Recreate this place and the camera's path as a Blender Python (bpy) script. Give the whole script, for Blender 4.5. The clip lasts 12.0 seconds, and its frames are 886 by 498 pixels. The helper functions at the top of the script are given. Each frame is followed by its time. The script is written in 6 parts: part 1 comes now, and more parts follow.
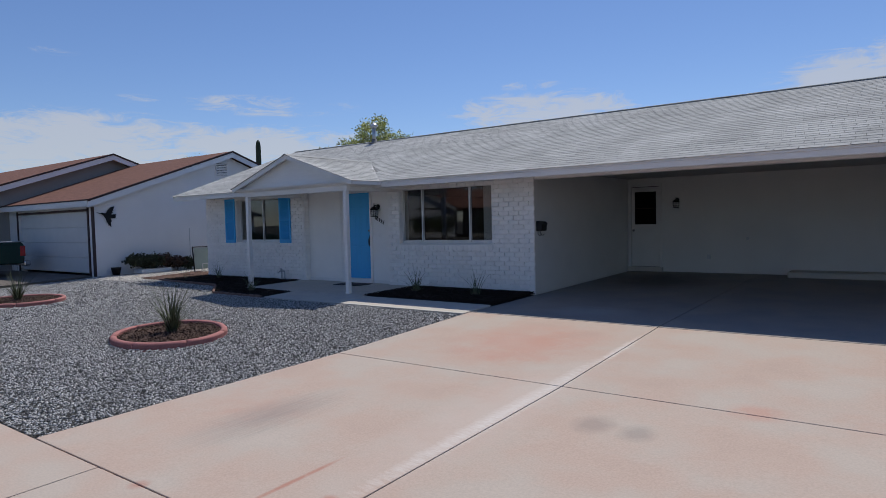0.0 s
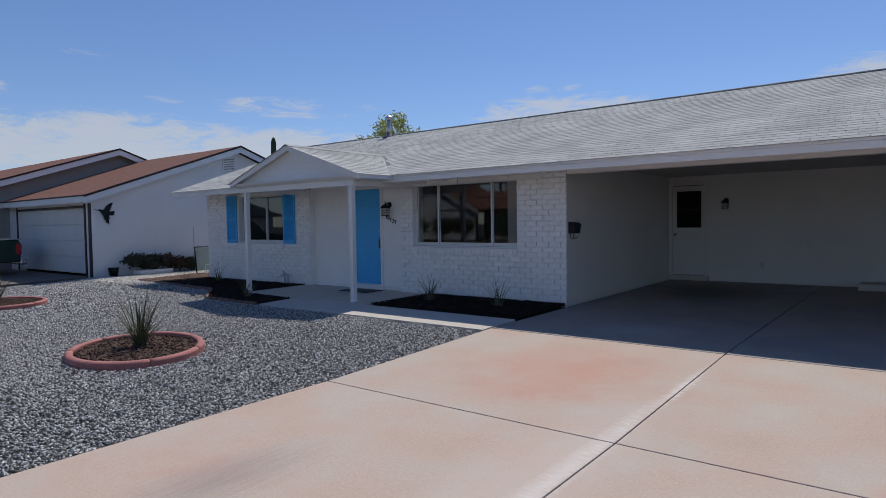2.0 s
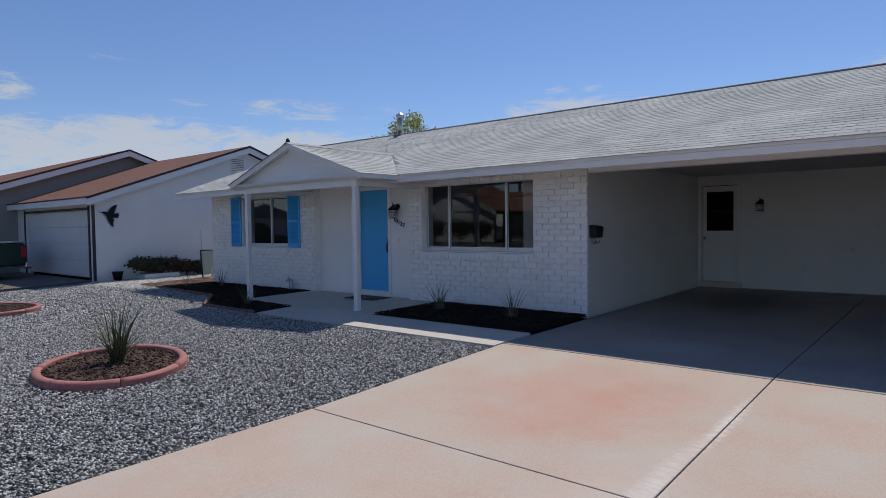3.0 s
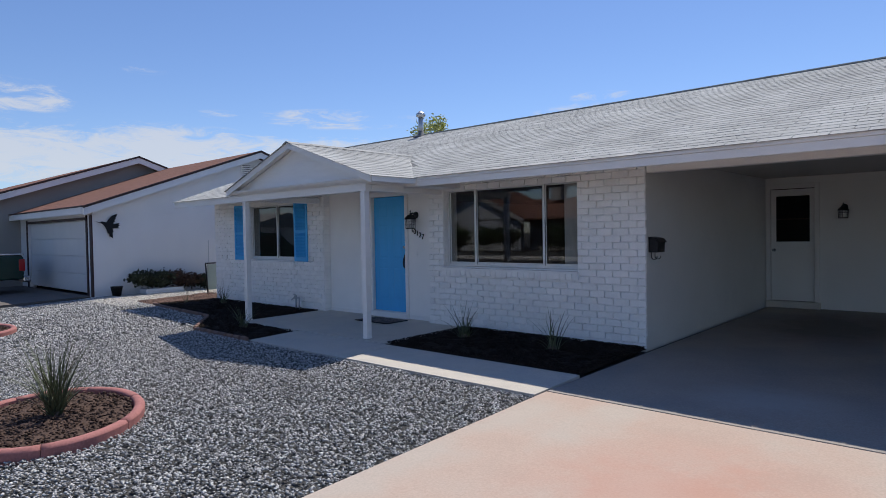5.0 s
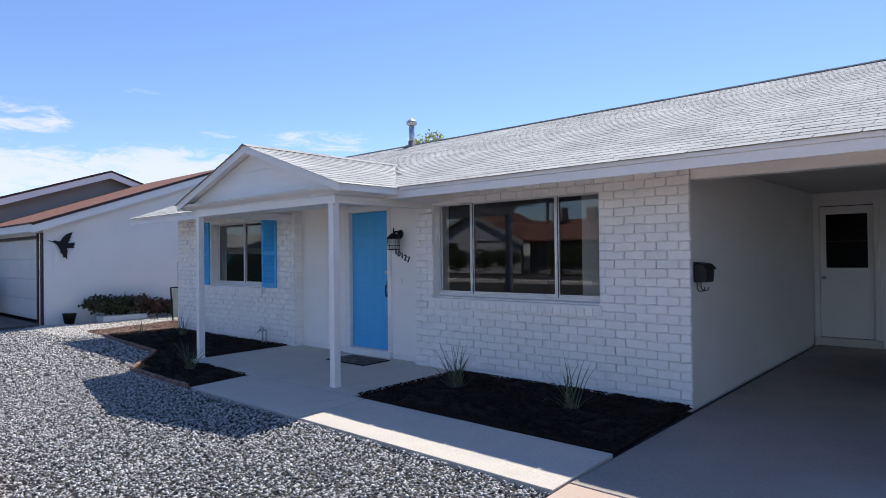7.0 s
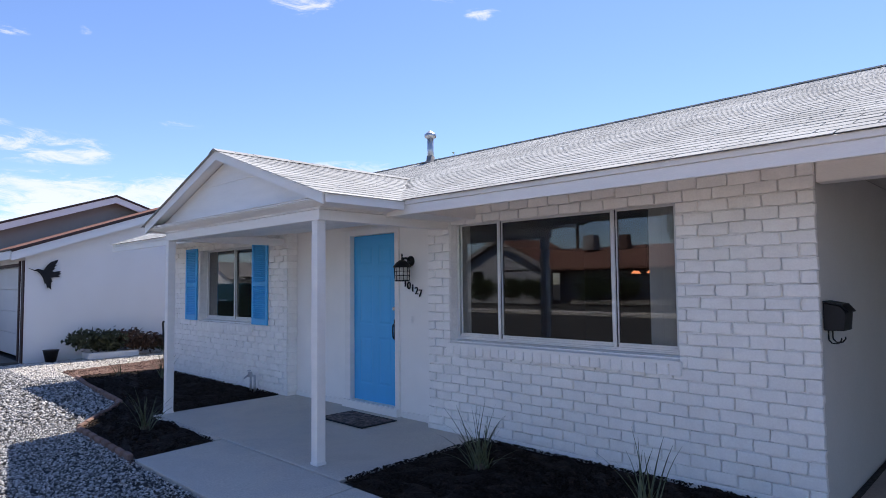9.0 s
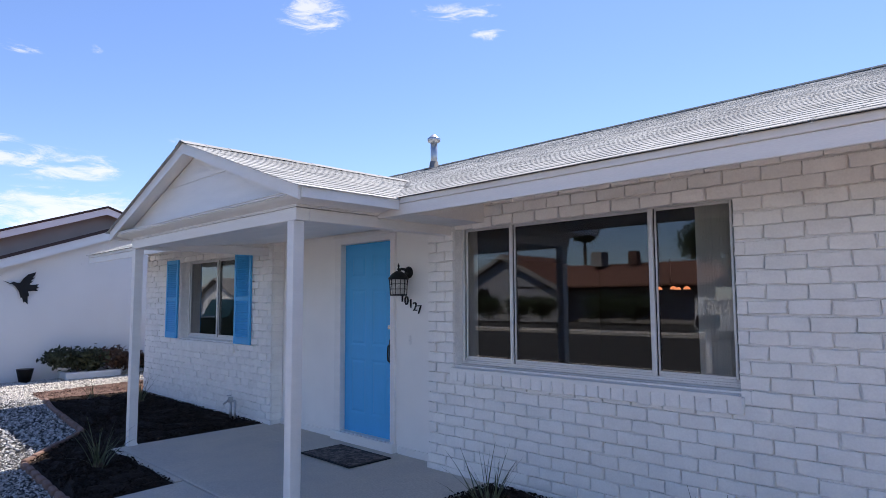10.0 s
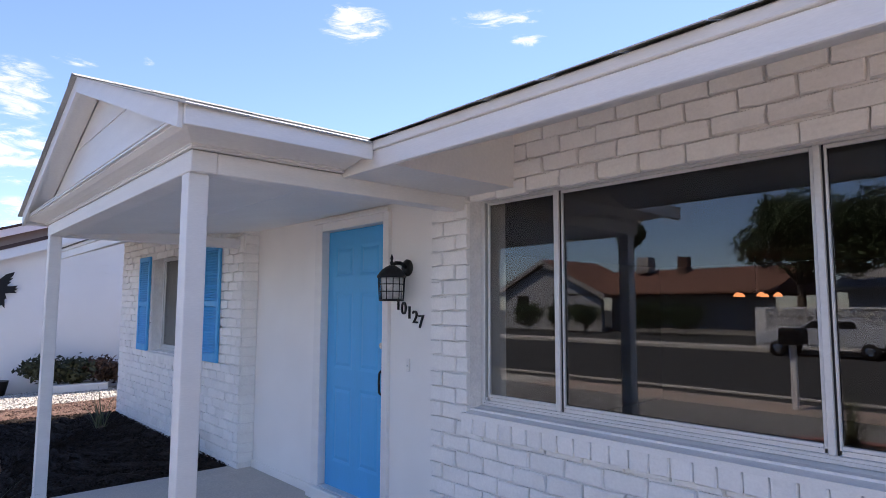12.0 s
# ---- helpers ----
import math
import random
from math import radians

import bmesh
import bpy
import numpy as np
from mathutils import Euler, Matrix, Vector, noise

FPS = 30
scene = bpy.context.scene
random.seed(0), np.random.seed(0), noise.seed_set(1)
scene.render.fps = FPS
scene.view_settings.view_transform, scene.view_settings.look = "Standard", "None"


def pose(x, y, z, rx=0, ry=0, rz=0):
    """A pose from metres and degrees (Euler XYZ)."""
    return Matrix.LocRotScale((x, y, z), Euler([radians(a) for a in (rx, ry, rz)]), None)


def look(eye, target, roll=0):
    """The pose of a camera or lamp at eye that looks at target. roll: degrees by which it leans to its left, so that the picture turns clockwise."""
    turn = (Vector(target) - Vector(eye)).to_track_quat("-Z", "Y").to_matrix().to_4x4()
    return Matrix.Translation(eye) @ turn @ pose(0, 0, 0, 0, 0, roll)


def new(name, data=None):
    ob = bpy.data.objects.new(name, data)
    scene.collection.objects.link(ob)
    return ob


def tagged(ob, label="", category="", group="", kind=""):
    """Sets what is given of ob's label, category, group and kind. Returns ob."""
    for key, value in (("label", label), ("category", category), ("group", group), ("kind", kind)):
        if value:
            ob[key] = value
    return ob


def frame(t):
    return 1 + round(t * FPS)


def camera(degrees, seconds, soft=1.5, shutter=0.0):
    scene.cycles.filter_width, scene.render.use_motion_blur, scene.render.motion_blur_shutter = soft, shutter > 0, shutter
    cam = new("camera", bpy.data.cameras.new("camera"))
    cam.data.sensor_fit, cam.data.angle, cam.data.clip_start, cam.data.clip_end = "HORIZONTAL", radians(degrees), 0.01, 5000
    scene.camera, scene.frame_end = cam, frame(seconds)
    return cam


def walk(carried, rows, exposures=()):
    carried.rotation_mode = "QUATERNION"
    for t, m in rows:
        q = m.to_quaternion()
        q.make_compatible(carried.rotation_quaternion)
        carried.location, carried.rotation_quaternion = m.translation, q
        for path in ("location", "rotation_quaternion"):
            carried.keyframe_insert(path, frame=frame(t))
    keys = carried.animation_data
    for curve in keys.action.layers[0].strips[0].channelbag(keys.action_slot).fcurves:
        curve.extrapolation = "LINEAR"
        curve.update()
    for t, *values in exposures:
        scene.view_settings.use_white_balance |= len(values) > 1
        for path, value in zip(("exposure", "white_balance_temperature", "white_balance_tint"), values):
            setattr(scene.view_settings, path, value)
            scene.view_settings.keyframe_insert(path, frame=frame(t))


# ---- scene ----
cam = camera(70.9, 12.0, soft=0.8)
PATH = [
    (0, (0.745, -0.42, 1.647), (-0.439, 1.189, 1.556), -1.4),
    (0.5, (0.5, -0.15, 1.568), (-0.702, 1.446, 1.486), -1.2),
    (1, (0.303, 0.191, 1.583), (-0.915, 1.775, 1.5), -1.1),
    (1.5, (0.088, 0.537, 1.559), (-1.14, 2.114, 1.481), -0.9),
    (2, (-0.127, 0.858, 1.599), (-1.365, 2.427, 1.517), -0.8),
    (2.5, (-0.329, 1.27, 1.605), (-1.59, 2.82, 1.527), -0.7),
    (3, (-0.522, 1.614, 1.624), (-1.808, 3.143, 1.548), -0.8),
    (5, (-1.615, 2.914, 1.685), (-2.963, 4.391, 1.635), -1.0),
    (5.5, (-1.906, 3.275, 1.69), (-3.257, 4.75, 1.661), -1.0),
    (6, (-2.18, 3.581, 1.71), (-3.524, 5.062, 1.697), -1.1),
    (6.5, (-2.449, 3.908, 1.711), (-3.789, 5.393, 1.715), -1.0),
    (7, (-2.71, 4.308, 1.695), (-4.054, 5.788, 1.715), -0.7),
    (7.2, (-2.788, 4.462, 1.696), (-4.139, 5.937, 1.719), -0.7),
    (9, (-3.851, 5.67, 1.738), (-5.255, 7.09, 1.851), -0.6),
    (9.5, (-4.195, 6.014, 1.729), (-5.606, 7.425, 1.873), -0.6),
    (10, (-4.497, 6.359, 1.713), (-5.91, 7.764, 1.882), -0.3),
    (10.5, (-4.805, 6.747, 1.722), (-6.225, 8.144, 1.898), -0.4),
    (11, (-5.097, 7.152, 1.723), (-6.535, 8.53, 1.907), -0.1),
    (11.5, (-5.403, 7.498, 1.738), (-6.862, 8.853, 1.921), 0.1),
    (12, (-5.74, 7.853, 1.727), (-7.239, 9.164, 1.917), 0.2),
]
walk(cam, [(t, look(eye, target, roll)) for t, eye, target, roll in PATH],
     exposures=[(0, -0.42, 6420, 10), (3, -0.38, 6450, 10), (5, -0.06, 6500, 10), (6.5, 0.36, 6520, 10), (7.2, 0.45, 6540, 12), (9.5, 0.60, 6650, 14), (10.5, 0.66, 6750, 15), (12, 1.00, 7050, 17)])

# ---------- world and sun ----------
SUN_EL, SUN_AZ = 58.6, 14.2   # sun stands behind the house, a little to the west
w = bpy.data.worlds.new("sky_world")
scene.world = w
w.use_nodes = True
wn, wl = w.node_tree.nodes, w.node_tree.links
wn.clear()
sky = wn.new("ShaderNodeTexSky")
sky.sky_type = "NISHITA"
sky.sun_disc = False
sky.sun_elevation = radians(SUN_EL)
sky.sun_rotation = radians(-SUN_AZ)
sky.air_density, sky.dust_density, sky.ozone_density = 1.0, 0.1, 4.0
tc = wn.new("ShaderNodeTexCoord")


def wmath(op, a, b=None, clamp=False):
    """One arithmetic node of the sky; a and b are sockets or numbers."""
    nd = wn.new("ShaderNodeMath")
    nd.operation, nd.use_clamp = op, clamp
    for i, v in enumerate((a, b)):
        if v is None:
            continue
        if isinstance(v, (int, float)):
            nd.inputs[i].default_value = v
        else:
            wl.new(v, nd.inputs[i])
    return nd.outputs["Value"]


# clouds: azimuth from north towards east, height, half width, half height (radians), density
CLOUDS = [
    (-1.20, 0.115, 0.34, 0.056, 1.6), (-0.92, 0.120, 0.22, 0.038, 1.6), (-0.90, 0.180, 0.15, 0.018, 0.75), (-1.08, 0.181, 0.05, 0.010, 0.5),
    (-0.47, 0.166, 0.17, 0.036, 1.5), (-0.49, 0.205, 0.06, 0.010, 0.6), (-0.02, 0.180, 0.15, 0.044, 1.5), (-1.36, 0.190, 0.11, 0.026, 0.9),
    (-1.00, 0.437, 0.065, 0.032, 1.15), (-0.76, 0.449, 0.085, 0.018, 0.8), (-0.71, 0.416, 0.035, 0.012, 0.8), (-1.47, 0.285, 0.055, 0.045, 0.95),
    (-1.47, 0.205, 0.09, 0.050, 0.9), (-1.40, 0.337, 0.035, 0.010, 0.7), (-1.18, 0.238, 0.035, 0.007, 0.5), (-1.31, 0.350, 0.012, 0.007, 0.6),
    (0.60, 0.22, 0.40, 0.06, 0.8), (-2.3, 0.16, 0.5, 0.06, 0.9), (2.6, 0.20, 0.6, 0.05, 0.8), (1.6, 0.15, 0.5, 0.05, 0.9), (-2.9, 0.33, 0.25, 0.04, 0.7),
]
sep = wn.new("ShaderNodeSeparateXYZ")
wl.new(tc.outputs["Generated"], sep.inputs["Vector"])
az, el = wmath("ARCTAN2", sep.outputs["X"], sep.outputs["Y"]), wmath("ARCSINE", sep.outputs["Z"])
veil = None
for ca_, ce_, cw_, ch2_, cd_ in CLOUDS:
    u_, v_ = wmath("DIVIDE", wmath("SUBTRACT", az, ca_), cw_), wmath("DIVIDE", wmath("SUBTRACT", el, ce_), ch2_)
    m_ = wmath("MULTIPLY", wmath("SUBTRACT", 1.0, wmath("ADD", wmath("MULTIPLY", u_, u_), wmath("MULTIPLY", v_, v_)), True), cd_)
    veil = m_ if veil is None else wmath("MAXIMUM", veil, m_)
polar = wn.new("ShaderNodeCombineXYZ")
wl.new(az, polar.inputs["X"])
wl.new(wmath("MULTIPLY", el, 3.6), polar.inputs["Y"])
cn = wn.new("ShaderNodeTexNoise")
cn.inputs["Scale"].default_value, cn.inputs["Detail"].default_value, cn.inputs["Roughness"].default_value = 15.0, 10.0, 0.68
cn.inputs["Distortion"].default_value = 0.7
wl.new(polar.outputs["Vector"], cn.inputs["Vector"])
wisp = wmath("SUBTRACT", wmath("MULTIPLY", wmath("SUBTRACT", cn.outputs["Fac"], 0.5), 4.6), 0.22)
ramp = wn.new("ShaderNodeMapRange")
ramp.interpolation_type = "SMOOTHSTEP"
ramp.inputs["From Min"].default_value, ramp.inputs["From Max"].default_value = 0.0, 1.15
ramp.inputs["To Max"].default_value = 0.72
wl.new(wmath("ADD", wmath("MULTIPLY", veil, 0.95), wmath("MULTIPLY", wisp, wmath("MULTIPLY", veil, 3.0, True))), ramp.inputs["Value"])
cmix = wn.new("ShaderNodeMix")
cmix.data_type = "RGBA"
cmix.inputs["B"].default_value = (6.0, 6.15, 6.5, 1)
bg = wn.new("ShaderNodeBackground")
bg.inputs["Strength"].default_value = 0.116
wout = wn.new("ShaderNodeOutputWorld")
wl.new(ramp.outputs["Result"], cmix.inputs["Factor"])
deep = wn.new("ShaderNodeMix")
deep.data_type, deep.blend_type = "RGBA", "MULTIPLY"
deep.inputs["Factor"].default_value = 1.0
deep.inputs["B"].default_value = (0.88, 0.94, 1.13, 1)
wl.new(sky.outputs["Color"], deep.inputs["A"])
wl.new(deep.outputs["Result"], cmix.inputs["A"])
wl.new(cmix.outputs["Result"], bg.inputs["Color"])
wl.new(bg.outputs["Background"], wout.inputs["Surface"])

sun_data = bpy.data.lights.new("sun", "SUN")
sun_data.energy, sun_data.angle, sun_data.color = 4.5, radians(0.53), (1.0, 0.94, 0.85)
sun = new("sun", sun_data)
se, sa = radians(SUN_EL), radians(SUN_AZ)
sun_dir = Vector((-math.sin(sa) * math.cos(se), math.cos(sa) * math.cos(se), math.sin(se)))
sun.matrix_world = look(tuple(sun_dir * 40), (0, 0, 0))

# ---------- materials ----------


def material(name, colour, rough=0.8, metal=0.0, var=0.12, scale=6.0, fine=60.0, bump=0.1, bump_scale=80.0, tint=None, island=0.0, objrand=0.0, stretch=(1, 1, 1), spec=0.4, stain=0.0, stain_colour=(0.1, 0.1, 0.1), stain_scale=0.8, dist=0.004):
    """Procedural surface: base colour with broad and fine variation, optional stains, relief."""
    m = bpy.data.materials.new(name)
    m.use_nodes = True
    n, l = m.node_tree.nodes, m.node_tree.links
    b = n["Principled BSDF"]
    b.inputs["Roughness"].default_value, b.inputs["Metallic"].default_value = rough, metal
    b.inputs["Specular IOR Level"].default_value = spec
    co = n.new("ShaderNodeTexCoord")
    ma = n.new("ShaderNodeMapping")
    ma.inputs["Scale"].default_value = stretch
    geo = n.new("ShaderNodeNewGeometry")
    l.new(geo.outputs["Position"], ma.inputs["Vector"])
    broad, grain = n.new("ShaderNodeTexNoise"), n.new("ShaderNodeTexNoise")
    broad.inputs["Scale"].default_value, broad.inputs["Detail"].default_value = scale, 5.0
    grain.inputs["Scale"].default_value, grain.inputs["Detail"].default_value = fine, 3.0
    for t in (broad, grain):
        l.new(ma.outputs["Vector"], t.inputs["Vector"])
    add = n.new("ShaderNodeMath")
    add.operation = "ADD"
    l.new(broad.outputs["Fac"], add.inputs[0])
    l.new(grain.outputs["Fac"], add.inputs[1])
    mr = n.new("ShaderNodeMapRange")
    mr.inputs["From Min"].default_value, mr.inputs["From Max"].default_value = 0.7, 1.3
    mr.inputs["To Min"].default_value, mr.inputs["To Max"].default_value = 1 - var, 1 + var
    l.new(add.outputs["Value"], mr.inputs["Value"])
    mul = n.new("ShaderNodeMix")
    mul.data_type, mul.blend_type = "RGBA", "MULTIPLY"
    mul.inputs["Factor"].default_value = 1.0
    mul.inputs["A"].default_value = (*colour, 1)
    l.new(mr.outputs["Result"], mul.inputs["B"])
    out = mul.outputs["Result"]
    if tint:
        tm = n.new("ShaderNodeMix")
        tm.data_type = "RGBA"
        tm.inputs["A"].default_value, tm.inputs["B"].default_value = (*colour, 1), (*tint, 1)
        tr = n.new("ShaderNodeMapRange")
        tr.inputs["From Min"].default_value, tr.inputs["From Max"].default_value = 0.42, 0.62
        l.new(broad.outputs["Fac"], tr.inputs["Value"])
        l.new(tr.outputs["Result"], tm.inputs["Factor"])
        l.new(tm.outputs["Result"], mul.inputs["A"])
    if island or objrand:
        rnd = geo.outputs["Random Per Island"]
        if objrand:
            rnd = n.new("ShaderNodeObjectInfo").outputs["Random"]
        ir = n.new("ShaderNodeMapRange")
        k = island or objrand
        ir.inputs["To Min"].default_value, ir.inputs["To Max"].default_value = 1 - k, 1 + k
        l.new(rnd, ir.inputs["Value"])
        im = n.new("ShaderNodeMix")
        im.data_type, im.blend_type = "RGBA", "MULTIPLY"
        im.inputs["Factor"].default_value = 1.0
        l.new(out, im.inputs["A"])
        l.new(ir.outputs["Result"], im.inputs["B"])
        out = im.outputs["Result"]
    if stain:
        sn = n.new("ShaderNodeTexNoise")
        sn.inputs["Scale"].default_value, sn.inputs["Detail"].default_value = stain_scale, 7.0
        sn.inputs["Roughness"].default_value = 0.65
        l.new(geo.outputs["Position"], sn.inputs["Vector"])
        sr = n.new("ShaderNodeMapRange")
        sr.inputs["From Min"].default_value, sr.inputs["From Max"].default_value = 0.55, 0.72
        sr.inputs["To Max"].default_value = stain
        l.new(sn.outputs["Fac"], sr.inputs["Value"])
        sm = n.new("ShaderNodeMix")
        sm.data_type = "RGBA"
        l.new(sr.outputs["Result"], sm.inputs["Factor"])
        l.new(out, sm.inputs["A"])
        sm.inputs["B"].default_value = (*stain_colour, 1)
        out = sm.outputs["Result"]
    l.new(out, b.inputs["Base Color"])
    if bump:
        bn = n.new("ShaderNodeTexNoise")
        bn.inputs["Scale"].default_value, bn.inputs["Detail"].default_value = bump_scale, 4.0
        l.new(ma.outputs["Vector"], bn.inputs["Vector"])
        bp = n.new("ShaderNodeBump")
        bp.inputs["Strength"].default_value, bp.inputs["Distance"].default_value = bump, dist
        l.new(bn.outputs["Fac"], bp.inputs["Height"])
        l.new(bp.outputs["Normal"], b.inputs["Normal"])
    return m


def glass_material(name, tint, f0):
    """A thin pane: tinted see-through body and a mirror reflection that grows towards grazing view."""
    m = bpy.data.materials.new(name)
    m.use_nodes = True
    n, l = m.node_tree.nodes, m.node_tree.links
    n.clear()
    o = n.new("ShaderNodeOutputMaterial")
    mixs, tr, gl, lw = n.new("ShaderNodeMixShader"), n.new("ShaderNodeBsdfTransparent"), n.new("ShaderNodeBsdfGlossy"), n.new("ShaderNodeLayerWeight")
    lw.inputs["Blend"].default_value = 0.5
    pw, sc_ = n.new("ShaderNodeMath"), n.new("ShaderNodeMapRange")
    pw.operation = "POWER"
    pw.inputs[1].default_value = 5.0
    sc_.inputs["To Min"].default_value, sc_.inputs["To Max"].default_value = f0, 1.0
    tr.inputs["Color"].default_value = (*tint, 1)
    gl.inputs["Roughness"].default_value = 0.0
    gl.inputs["Color"].default_value = (0.88, 0.90, 0.93, 1)
    l.new(lw.outputs["Facing"], pw.inputs[0])
    l.new(pw.outputs["Value"], sc_.inputs["Value"])
    l.new(sc_.outputs["Result"], mixs.inputs["Fac"])
    l.new(tr.outputs["BSDF"], mixs.inputs[1])
    l.new(gl.outputs["BSDF"], mixs.inputs[2])
    l.new(mixs.outputs["Shader"], o.inputs["Surface"])
    return m


def glow_material(name, colour, power):
    m = bpy.data.materials.new(name)
    m.use_nodes = True
    b = m.node_tree.nodes["Principled BSDF"]
    b.inputs["Base Color"].default_value = (*colour, 1)
    b.inputs["Emission Color"].default_value = (*colour, 1)
    b.inputs["Emission Strength"].default_value = power
    return m


BRICK = material("painted_brick", (0.89, 0.87, 0.835), 0.55, var=0.05, scale=9, fine=70, bump=0.45, bump_scale=45, objrand=0.035, dist=0.006, stain=0.10, stain_colour=(0.5, 0.45, 0.38), stain_scale=2.5)
MORTAR = material("painted_mortar", (0.85, 0.83, 0.80), 0.8, var=0.08, scale=12, bump=0.6, bump_scale=60, dist=0.008)
STUCCO = material("white_stucco", (0.89, 0.87, 0.835), 0.75, var=0.04, scale=2.5, fine=120, bump=0.35, bump_scale=160, dist=0.003)
TRIM = material("white_trim_paint", (0.84, 0.82, 0.79), 0.45, var=0.04, scale=3, fine=40, bump=0.08, bump_scale=50, stretch=(1, 1, 6))
SOFFIT = material("cream_soffit_paint", (0.88, 0.86, 0.82), 0.6, var=0.04, scale=3, fine=60, bump=0.1)
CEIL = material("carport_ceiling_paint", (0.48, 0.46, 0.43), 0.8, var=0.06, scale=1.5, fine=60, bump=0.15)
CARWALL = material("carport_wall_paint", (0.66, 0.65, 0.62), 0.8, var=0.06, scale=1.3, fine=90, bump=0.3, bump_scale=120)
SHINGLE = material("pale_grey_shingle", (0.43, 0.435, 0.42), 0.95, var=0.22, scale=1.2, fine=130, bump=0.7, bump_scale=220, island=0.10, spec=0.15)
SHINGLE_BASE = material("roof_felt", (0.22, 0.22, 0.215), 0.95, var=0.1, bump=0.2, spec=0.15)
CONCRETE = material("pink_beige_concrete", (0.50, 0.385, 0.315), 0.88, var=0.10, scale=1.3, fine=60, bump=0.25, bump_scale=120, tint=(0.46, 0.395, 0.335), stain=0.35, stain_colour=(0.50, 0.26, 0.19), stain_scale=0.55, spec=0.25)
WALKC = material("grey_concrete", (0.57, 0.53, 0.465), 0.88, var=0.18, scale=2.2, fine=70, bump=0.25, bump_scale=120, tint=(0.46, 0.435, 0.395), spec=0.25)
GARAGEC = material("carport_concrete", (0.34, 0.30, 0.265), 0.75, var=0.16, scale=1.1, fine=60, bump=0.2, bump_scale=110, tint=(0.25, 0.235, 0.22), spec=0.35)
ROAD = material("road_asphalt", (0.055, 0.053, 0.05), 0.95, var=0.2, scale=1.2, fine=90, bump=0.5, bump_scale=120)
# dark base colour puts shade into the gaps between loose stones
GROUND = material("shaded_gravel_base", (0.075, 0.074, 0.072), 0.95, var=0.45, scale=22, fine=45, bump=1.0, bump_scale=38, dist=0.02, spec=0.15)
PALESTONE = material("pale_cream_gravel_stone", (0.54, 0.51, 0.46), 0.85, var=0.2, scale=30, fine=120, bump=0.3, island=0.4, spec=0.2)
STONE = material("grey_gravel_stone", (0.37, 0.365, 0.355), 0.85, var=0.25, scale=30, fine=120, bump=0.3, island=0.75, spec=0.2)
MULCH = material("black_mulch", (0.024, 0.017, 0.013), 0.95, var=0.5, scale=16, fine=70, bump=1.0, bump_scale=45, dist=0.03, island=0.5, spec=0.15)
BARK = material("brown_bark_chip", (0.085, 0.056, 0.044), 0.95, var=0.4, scale=14, fine=60, bump=0.8, island=0.6, spec=0.15)
LAVA = material("red_lava_rock", (0.15, 0.092, 0.072), 0.95, var=0.45, scale=14, fine=60, bump=0.9, bump_scale=40, dist=0.02, island=0.4)
REDCURB = material("red_cement_edging", (0.37, 0.155, 0.14), 0.85, var=0.2, scale=6, fine=60, bump=0.4, objrand=0.03)
BLUE = material("sky_blue_paint", (0.060, 0.42, 0.80), 0.42, var=0.05, scale=2, fine=60, bump=0.1, bump_scale=70, stretch=(4, 4, 0.6))
ALU = material("aluminium_frame", (0.70, 0.70, 0.69), 0.42, metal=0.35, var=0.06, scale=8, bump=0.05)
BLACK = material("black_iron", (0.014, 0.014, 0.015), 0.5, metal=0.3, var=0.15, scale=20, bump=0.15)
STEEL = material("galvanised_steel", (0.52, 0.53, 0.54), 0.38, metal=0.9, var=0.12, scale=14, bump=0.08)
CHROME = material("satin_chrome", (0.55, 0.55, 0.56), 0.25, metal=1.0, var=0.05, bump=0.0)
PANE = glass_material("window_glass", (0.80, 0.80, 0.78), 0.062)
DARKPANE = glass_material("screen_glass", (0.06, 0.06, 0.06), 0.02)
# room surfaces coloured near black so interiors stay dim behind clear glass
ROOM = material("darkened_room_wall", (0.085, 0.075, 0.065), 0.9, var=0.05, scale=1, bump=0.1)
CARGLASS = material("dark_car_glass", (0.02, 0.022, 0.025), 0.06, var=0.05, bump=0.0, spec=0.6)
CURTAIN = material("pale_blind_cloth", (0.80, 0.79, 0.77), 0.9, var=0.08, scale=6, stretch=(8, 8, 0.3), bump=0.1)
MATS = material("woven_doormat", (0.065, 0.055, 0.052), 0.98, var=0.5, scale=26, fine=80, bump=0.9, bump_scale=90, tint=(0.15, 0.12, 0.11))
REDROOF = material("red_brown_shingle", (0.20, 0.105, 0.08), 0.95, var=0.25, scale=3, fine=40, bump=0.6, bump_scale=60, stretch=(1, 3, 3), spec=0.15)
BROWN = material("dark_brown_trim", (0.055, 0.03, 0.026), 0.6, var=0.1, bump=0.1)
NDRIVE = material("dark_driveway", (0.15, 0.13, 0.115), 0.9, var=0.15, scale=1.5, fine=60, bump=0.3)
NWALL = material("neighbour_white_wall", (0.84, 0.825, 0.81), 0.8, var=0.04, scale=1.4, fine=60, bump=0.25)
OPPWALL = material("pale_grey_wall", (0.40, 0.40, 0.41), 0.8, var=0.05, scale=1.4, bump=0.2)
GREYWALL = material("grey_gable_paint", (0.33, 0.31, 0.29), 0.8, var=0.06, scale=2, bump=0.2)
GARDOOR = material("garage_door_paint", (0.70, 0.70, 0.69), 0.55, var=0.04, scale=2, bump=0.06)
LEAF = material("green_strap_leaf", (0.10, 0.115, 0.06), 0.6, var=0.3, scale=10, fine=40, bump=0.1, island=0.35)
YELLOWLEAF = material("yellow_green_leaf", (0.54, 0.55, 0.20), 0.6, var=0.25, scale=3, fine=20, bump=0.0, island=0.35)
